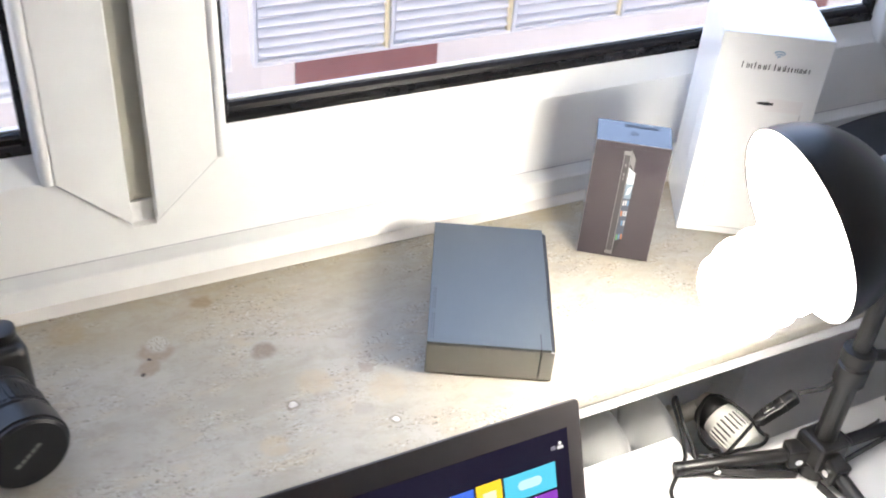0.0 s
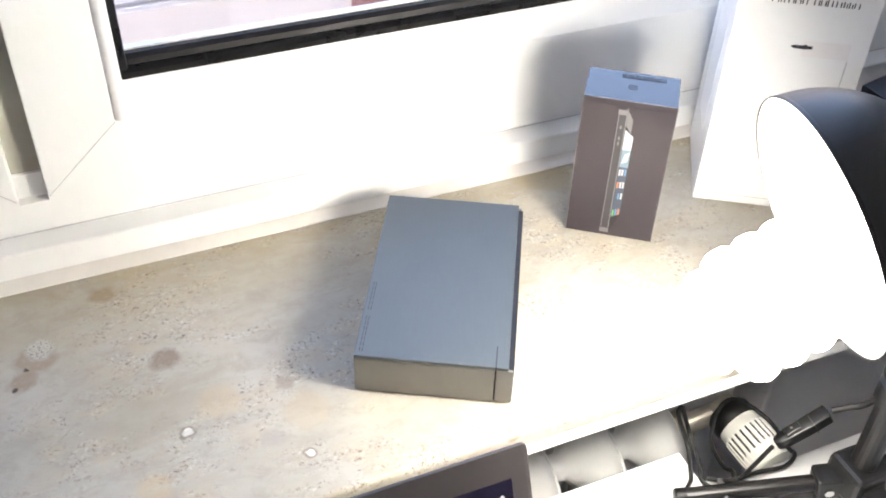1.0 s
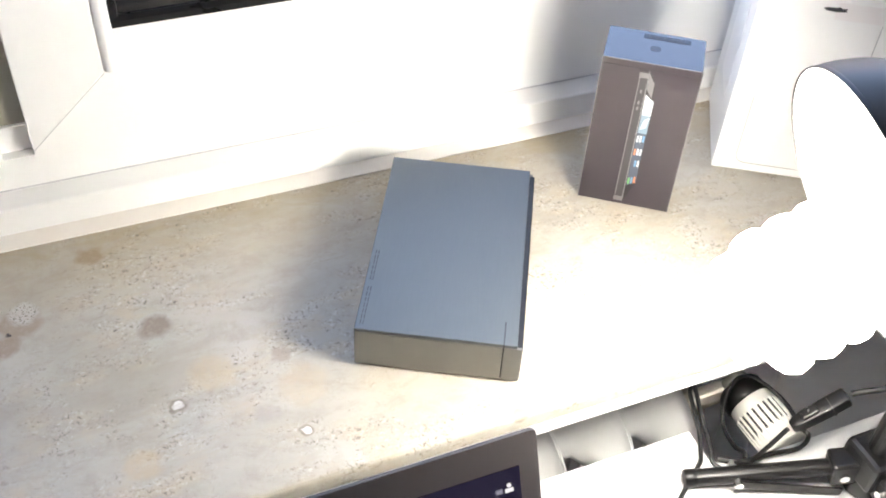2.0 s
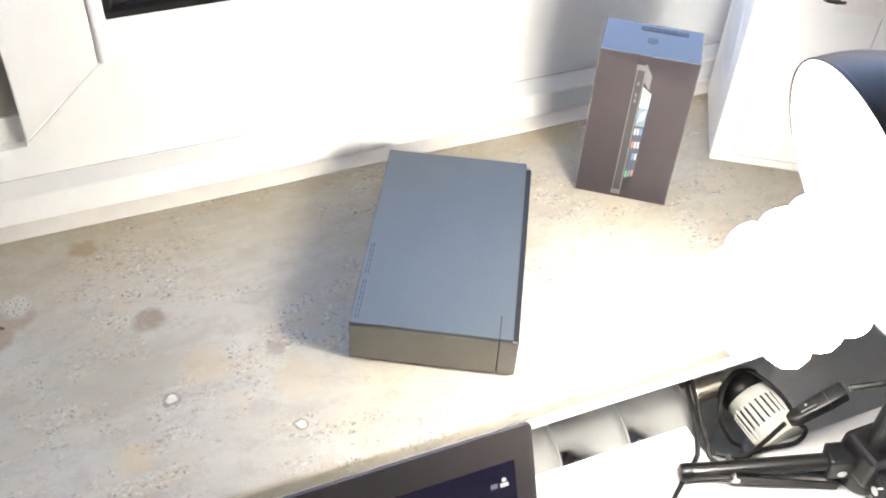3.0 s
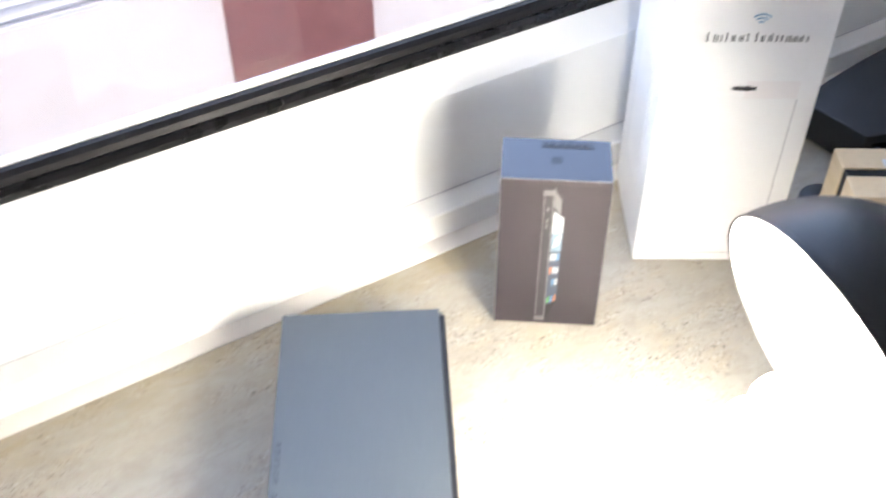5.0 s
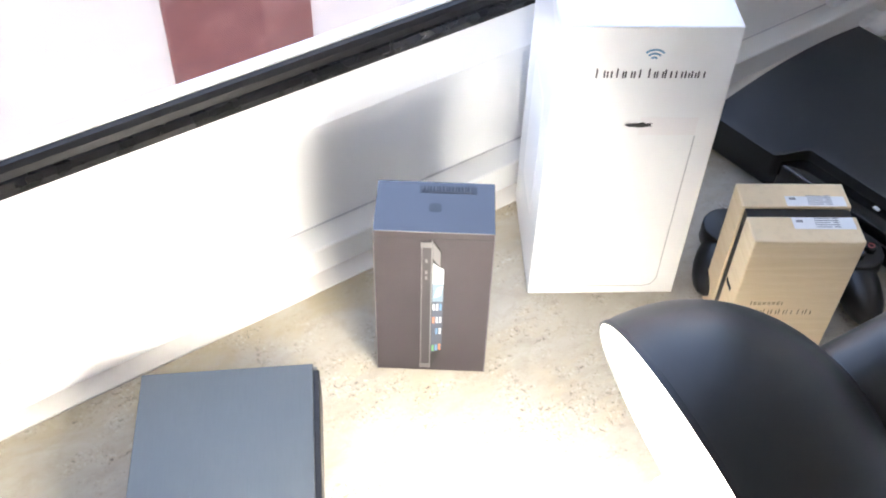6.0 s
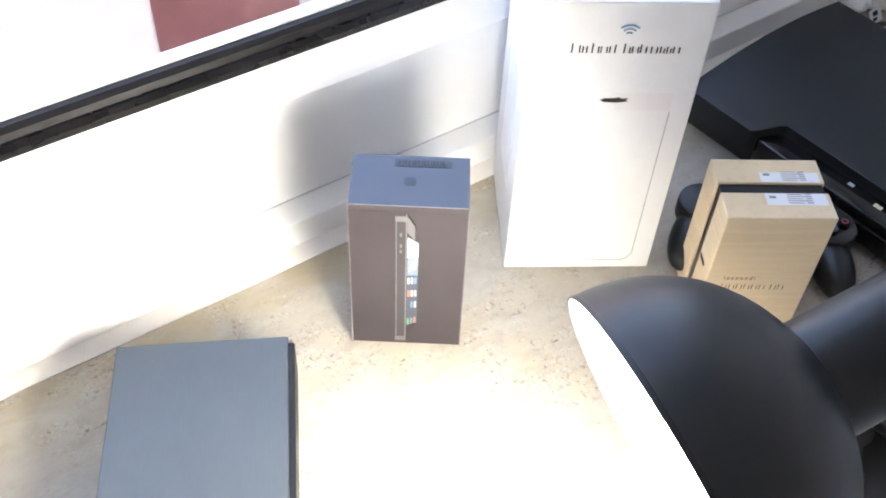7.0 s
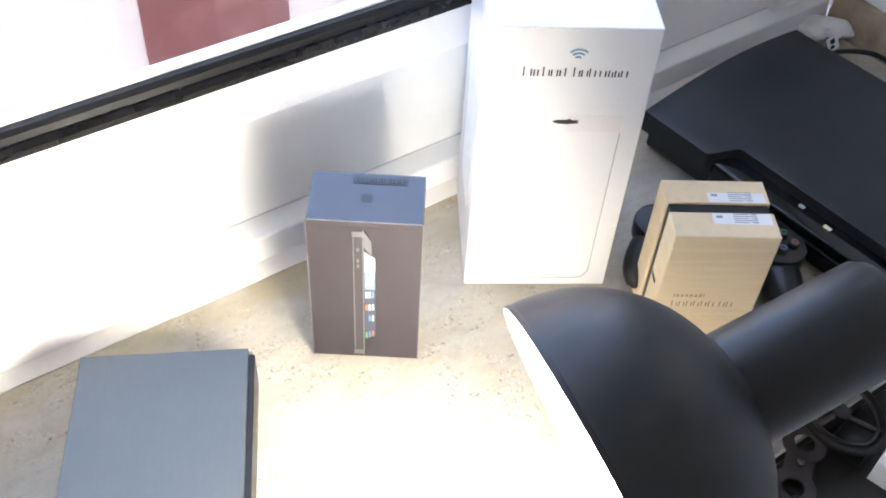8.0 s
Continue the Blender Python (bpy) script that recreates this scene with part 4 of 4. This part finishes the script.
# local to the lid: x from the corner to the left is negative, z down is negative, y = 0 the front face
case = prism(round_rect(-LW, 0, -LH, 0, 0.0045), "y", 0.0, 0.0042)
bmesh.ops.bevel(case, geom=[e for e in case.edges if abs(e.verts[0].co.y - e.verts[1].co.y) < 1e-6], offset=0.0012, segments=2, profile=0.5, affect="EDGES")
lidob = smooth(part("lid", case, LIDGREY, lap, "dark grey screen lid"), 40)
lidob.matrix_basis = lid
part("display", bx(-LW + 0.016, -0.0155, -0.0006, 0.001, -LH + 0.03, -0.0245), SCREEN, lidob, "dark violet lit display")
for x0, x1, z0, z1, c in ((-0.086, -0.0315, -0.0800, -0.0540, (0.05, 0.36, 0.52)), (-0.1145, -0.0885, -0.080, -0.0530, (0.62, 0.42, 0.03)), (-0.1430, -0.1170, -0.080, -0.0540, (0.03, 0.10, 0.50)),
                          (-0.0860, -0.0600, -0.109, -0.0825, (0.05, 0.25, 0.42)), (-0.0575, -0.0315, -0.109, -0.0825, (0.16, 0.03, 0.32)), (-0.170, -0.1445, -0.108, -0.0825, (0.05, 0.40, 0.20)), (-0.1145, -0.0885, -0.109, -0.0825, (0.40, 0.08, 0.08))):
    part("tile", bx(x0, x1, -0.0009, 0.0, z0, z1), lit("tile_light", c), lidob)
# a pale rounded emblem on the wide tile
part("tile_print", prism(round_rect(-0.072, -0.047, -0.0715, -0.0620, 0.0045), "y", -0.0012, 0.0), lit("tile_white", (0.30, 0.50, 0.60)), lidob)
part("tile_print", bx(-0.1080, -0.0950, -0.0012, 0.0, -0.0730, -0.0620), lit("tile_white", (0.62, 0.58, 0.40)), lidob)
part("user_icon", rod((-0.0245, -0.0012, -0.0375), (-0.0245, 0.0, -0.0375), 0.0017, seg=12), lit("icon_white", (0.42, 0.42, 0.46)), lidob)
part("user_icon", bx(-0.0275, -0.0215, -0.0012, 0.0, -0.0430, -0.0400), lit("icon_white", (0.42, 0.42, 0.46)), lidob)
part("user_print", bx(-0.0345, -0.0295, -0.0012, 0.0, -0.0425, -0.0390), lit("icon_dim", (0.12, 0.12, 0.16)), lidob)
basey = lid @ Vector((0, 0, -LH))
part("keyboard_base", bx(0.525 - LW, 0.525, basey.y - 0.225, basey.y + 0.012, -0.165, -0.149, 0.003), LIDGREY, lap)
part("hinge", rod((0.525 - LW + 0.03, basey.y + 0.003, -0.1495), (0.495, basey.y + 0.003, -0.1495), 0.006), LIDGREY, lap)

# ---- things at the end of the desk ----
tray = thing("desk_tray", "shallow dark grey tray at the end of the desk", "tray")
part("tray_floor", bx(1.068, 1.385, 0.400, 0.646, -0.165, -0.161, 0.001), STANDBLACK, tray)
for a0, a1, b0, b1 in ((1.068, 1.385, 0.400, 0.405), (1.068, 1.385, 0.641, 0.646), (1.068, 1.073, 0.405, 0.641), (1.380, 1.385, 0.405, 0.641)):
    part("tray_wall", bx(a0, a1, b0, b1, -0.161, -0.155, 0.001), BLACKPLASTIC, tray)
wheel = thing("toy_steering_wheel", "black toy steering wheel lying in the tray", "steering wheel", pose(1.160, 0.640, -0.128, 10, 6, 20))
ringpts = [(0.045 * math.cos(a), 0.045 * math.sin(a), 0.0) for a in [2 * math.pi * i / 40 for i in range(41)]]
smooth(part("rim", tube(ringpts, 0.0045, 10, closed=True), BLACKPLASTIC, wheel), 60)
ringpts = [(0.0385 * math.cos(a), 0.0385 * math.sin(a), 0.002) for a in [2 * math.pi * i / 40 for i in range(41)]]
smooth(part("inner_ring", tube(ringpts, 0.0016, 8, closed=True), STANDGREY, wheel), 60)
for a in (40, 160, 280):
    part("spoke", rod((0, 0, -0.002), (0.042 * math.cos(radians(a)), 0.042 * math.sin(radians(a)), 0.0), 0.0030), STANDGREY, wheel)
smooth(part("boss", rod((0, 0, -0.030), (0, 0, 0.003), 0.011, bevel=0.003), BLACKPLASTIC, wheel), 40)
plate = thing("metal_bracket", "grey flat metal bracket with two round holes", "bracket", pose(1.097, 0.628, -0.153, 0, 0, 30))
arm = bmesh.new()
seg = 20
for k, cx in enumerate((-0.030, 0.026)):
    inner, outer_ = [], []
    for i in range(seg):
        a = 2 * math.pi * i / seg
        inner.append([arm.verts.new((cx + 0.0105 * math.cos(a), 0.0105 * math.sin(a), z)) for z in (0.0, 0.003)])
        outer_.append([arm.verts.new((cx + 0.0225 * math.cos(a), 0.0215 * math.sin(a), z)) for z in (0.0, 0.003)])
    for i in range(seg):
        j = (i + 1) % seg
        for f in ((inner[i][1], outer_[i][1], outer_[j][1], inner[j][1]), (inner[i][0], inner[j][0], outer_[j][0], outer_[i][0]), (outer_[i][0], outer_[j][0], outer_[j][1], outer_[i][1]), (inner[i][0], inner[i][1], inner[j][1], inner[j][0])):
            arm.faces.new(f)
bx(-0.0125, 0.0090, -0.014, 0.014, 0.0002, 0.0028, bm=arm)
bmesh.ops.recalc_face_normals(arm, faces=arm.faces[:])
part("plate", arm, STANDGREY, plate)
part("bolt", rod((-0.002, 0.0, 0.002), (-0.002, 0.0, 0.008), 0.004, seg=6), CHROME, plate)
charger = thing("power_brick", "black plastic power brick standing in the tray", "power brick", pose(1.168, 0.616, -0.161, 0, 0, 12))
smooth(part("case", bx(-0.024, 0.024, -0.017, 0.017, 0.0, 0.026, 0.003, 2), BLACKPLASTIC, charger), 40)
part("case_seam", bx(-0.0242, 0.0242, -0.0172, 0.0172, 0.0125, 0.0132), INK, charger)
wb = thing("white_carton", "small plain white carton lying in the tray", "box", pose(1.186, 0.570, -0.161, 0, 0, 14))
part("carton", bx(-0.035, 0.035, -0.022, 0.022, 0.0, 0.030, 0.001), CARDWHITE, wb)
part("flap", bx(-0.034, 0.034, -0.0225, 0.0, 0.030, 0.0306), CARDWHITE, wb)

# ---- photo camera ----
cam_thing = thing("photo_camera", "black reflex camera with a capped lens lying on the sill", "camera", pose(0.028, 0.816, 0.0, 0, 0, 14.0))
bodyc = bx(-0.068, 0.062, 0.020, 0.075, 0.0, 0.082, 0.012, 3)
smooth(part("body", bodyc, CAMGRIP, cam_thing, "grained black camera body"), 50)
smooth(part("grip", rod((-0.056, 0.010, 0.004), (-0.056, 0.010, 0.078), 0.020, bevel=0.008), CAMGRIP, cam_thing), 50)
hump = prism([(-0.030, 0.080), (-0.020, 0.106), (0.020, 0.106), (0.030, 0.080)], "y", 0.004, 0.070)
bmesh.ops.bevel(hump, geom=hump.edges[:], offset=0.005, segments=2, profile=0.5, affect="EDGES")
smooth(part("prism_hump", hump, CAMGRIP, cam_thing), 50)
smooth(part("dial", rod((0.045, 0.047, 0.080), (0.045, 0.047, 0.091), 0.014, bevel=0.001), BLACKPLASTIC, cam_thing))
lens_m = pose(0.018, 0.024, 0.0405, 90, 0, 0)
lens = smooth(part("lens", lathe([(0.0, 0.0), (0.0345, 0.0), (0.035, 0.02), (0.0335, 0.022), (0.0335, 0.030), (0.0365, 0.032), (0.0365, 0.058), (0.0350, 0.060), (0.0350, 0.064), (0.0385, 0.066), (0.0385, 0.086), (0.0, 0.086)], 48, None, lens_m), BLACKPLASTIC, cam_thing, "black zoom lens"), 35)
smooth(part("lens_cap", lathe([(0.0, 0.092), (0.034, 0.092), (0.0365, 0.090), (0.0365, 0.0855), (0.0, 0.0855)], 48, None, lens_m), BLACKPLASTIC, lens), 35)
for i in range(5):
    b = bx(-0.0150 + i * 0.0060, -0.0102 + i * 0.0060, -0.0018, 0.0018 + 0.001 * (i == 0), 0.0919, 0.0923)
    bmesh.ops.transform(b, matrix=lens_m @ Matrix.Rotation(radians(38), 4, "Z"), verts=b.verts)
    part("print_bar", b, Mat("cap_print", (0.20, 0.20, 0.19), 0.5).m, lens)
for i in range(40):
    a = 2 * math.pi * i / 40
    b = bx(-0.0018, 0.0018, 0.0360, 0.0375, 0.035, 0.055)
    bmesh.ops.transform(b, matrix=lens_m @ Matrix.Rotation(a, 4, "Z"), verts=b.verts)
    part("grip_rib", b, BLACKPLASTIC, lens)

# ---- small things at the end of the sill ----
lump = bmesh.new()
heart = Vector((1.466, 0.992, 0.010))
bmesh.ops.create_icosphere(lump, subdivisions=4, radius=1.0, matrix=pose(*heart, 0, 0, 35) @ Matrix.Diagonal((0.022, 0.032, 0.010, 1)))
for v in lump.verts:
    v.co += (v.co - heart) * (0.9 * noise.noise(v.co * 38) + 0.22 * noise.noise(v.co * 150))
    v.co.z = max(v.co.z, 0.0005)
smooth(tagged(part("plaster_lump", lump, WALL), "crumbled white plaster lump in the sill corner", "plaster"), 35)
plug = thing("power_cable", "thin black cable with a white paper tag behind the console", "cable")
smooth(part("cable", tube(smoothline([(1.405, 0.938, 0.016), (1.430, 0.9325, 0.0215), (1.4545, 0.9160, 0.0225), (1.4665, 0.8950, 0.0210), (1.47, 0.84, 0.012), (1.465, 0.75, 0.006), (1.455, 0.68, 0.004)]), 0.0028), RUBBERCORD, plug))
tag = part("paper_tag", bx(-0.009, 0.009, -0.0004, 0.0004, -0.007, 0.007), STICKER, plug, "white paper tag")
tag.matrix_basis = pose(1.4300, 0.9430, 0.0270, -35, 62, -50)
part("print_bar", bx(-0.006, 0.0, -0.0007, 0.0, -0.003, 0.003), INK, tag)
part("print_bar", bx(0.002, 0.006, -0.0007, 0.0, -0.004, 0.001), INK, tag)
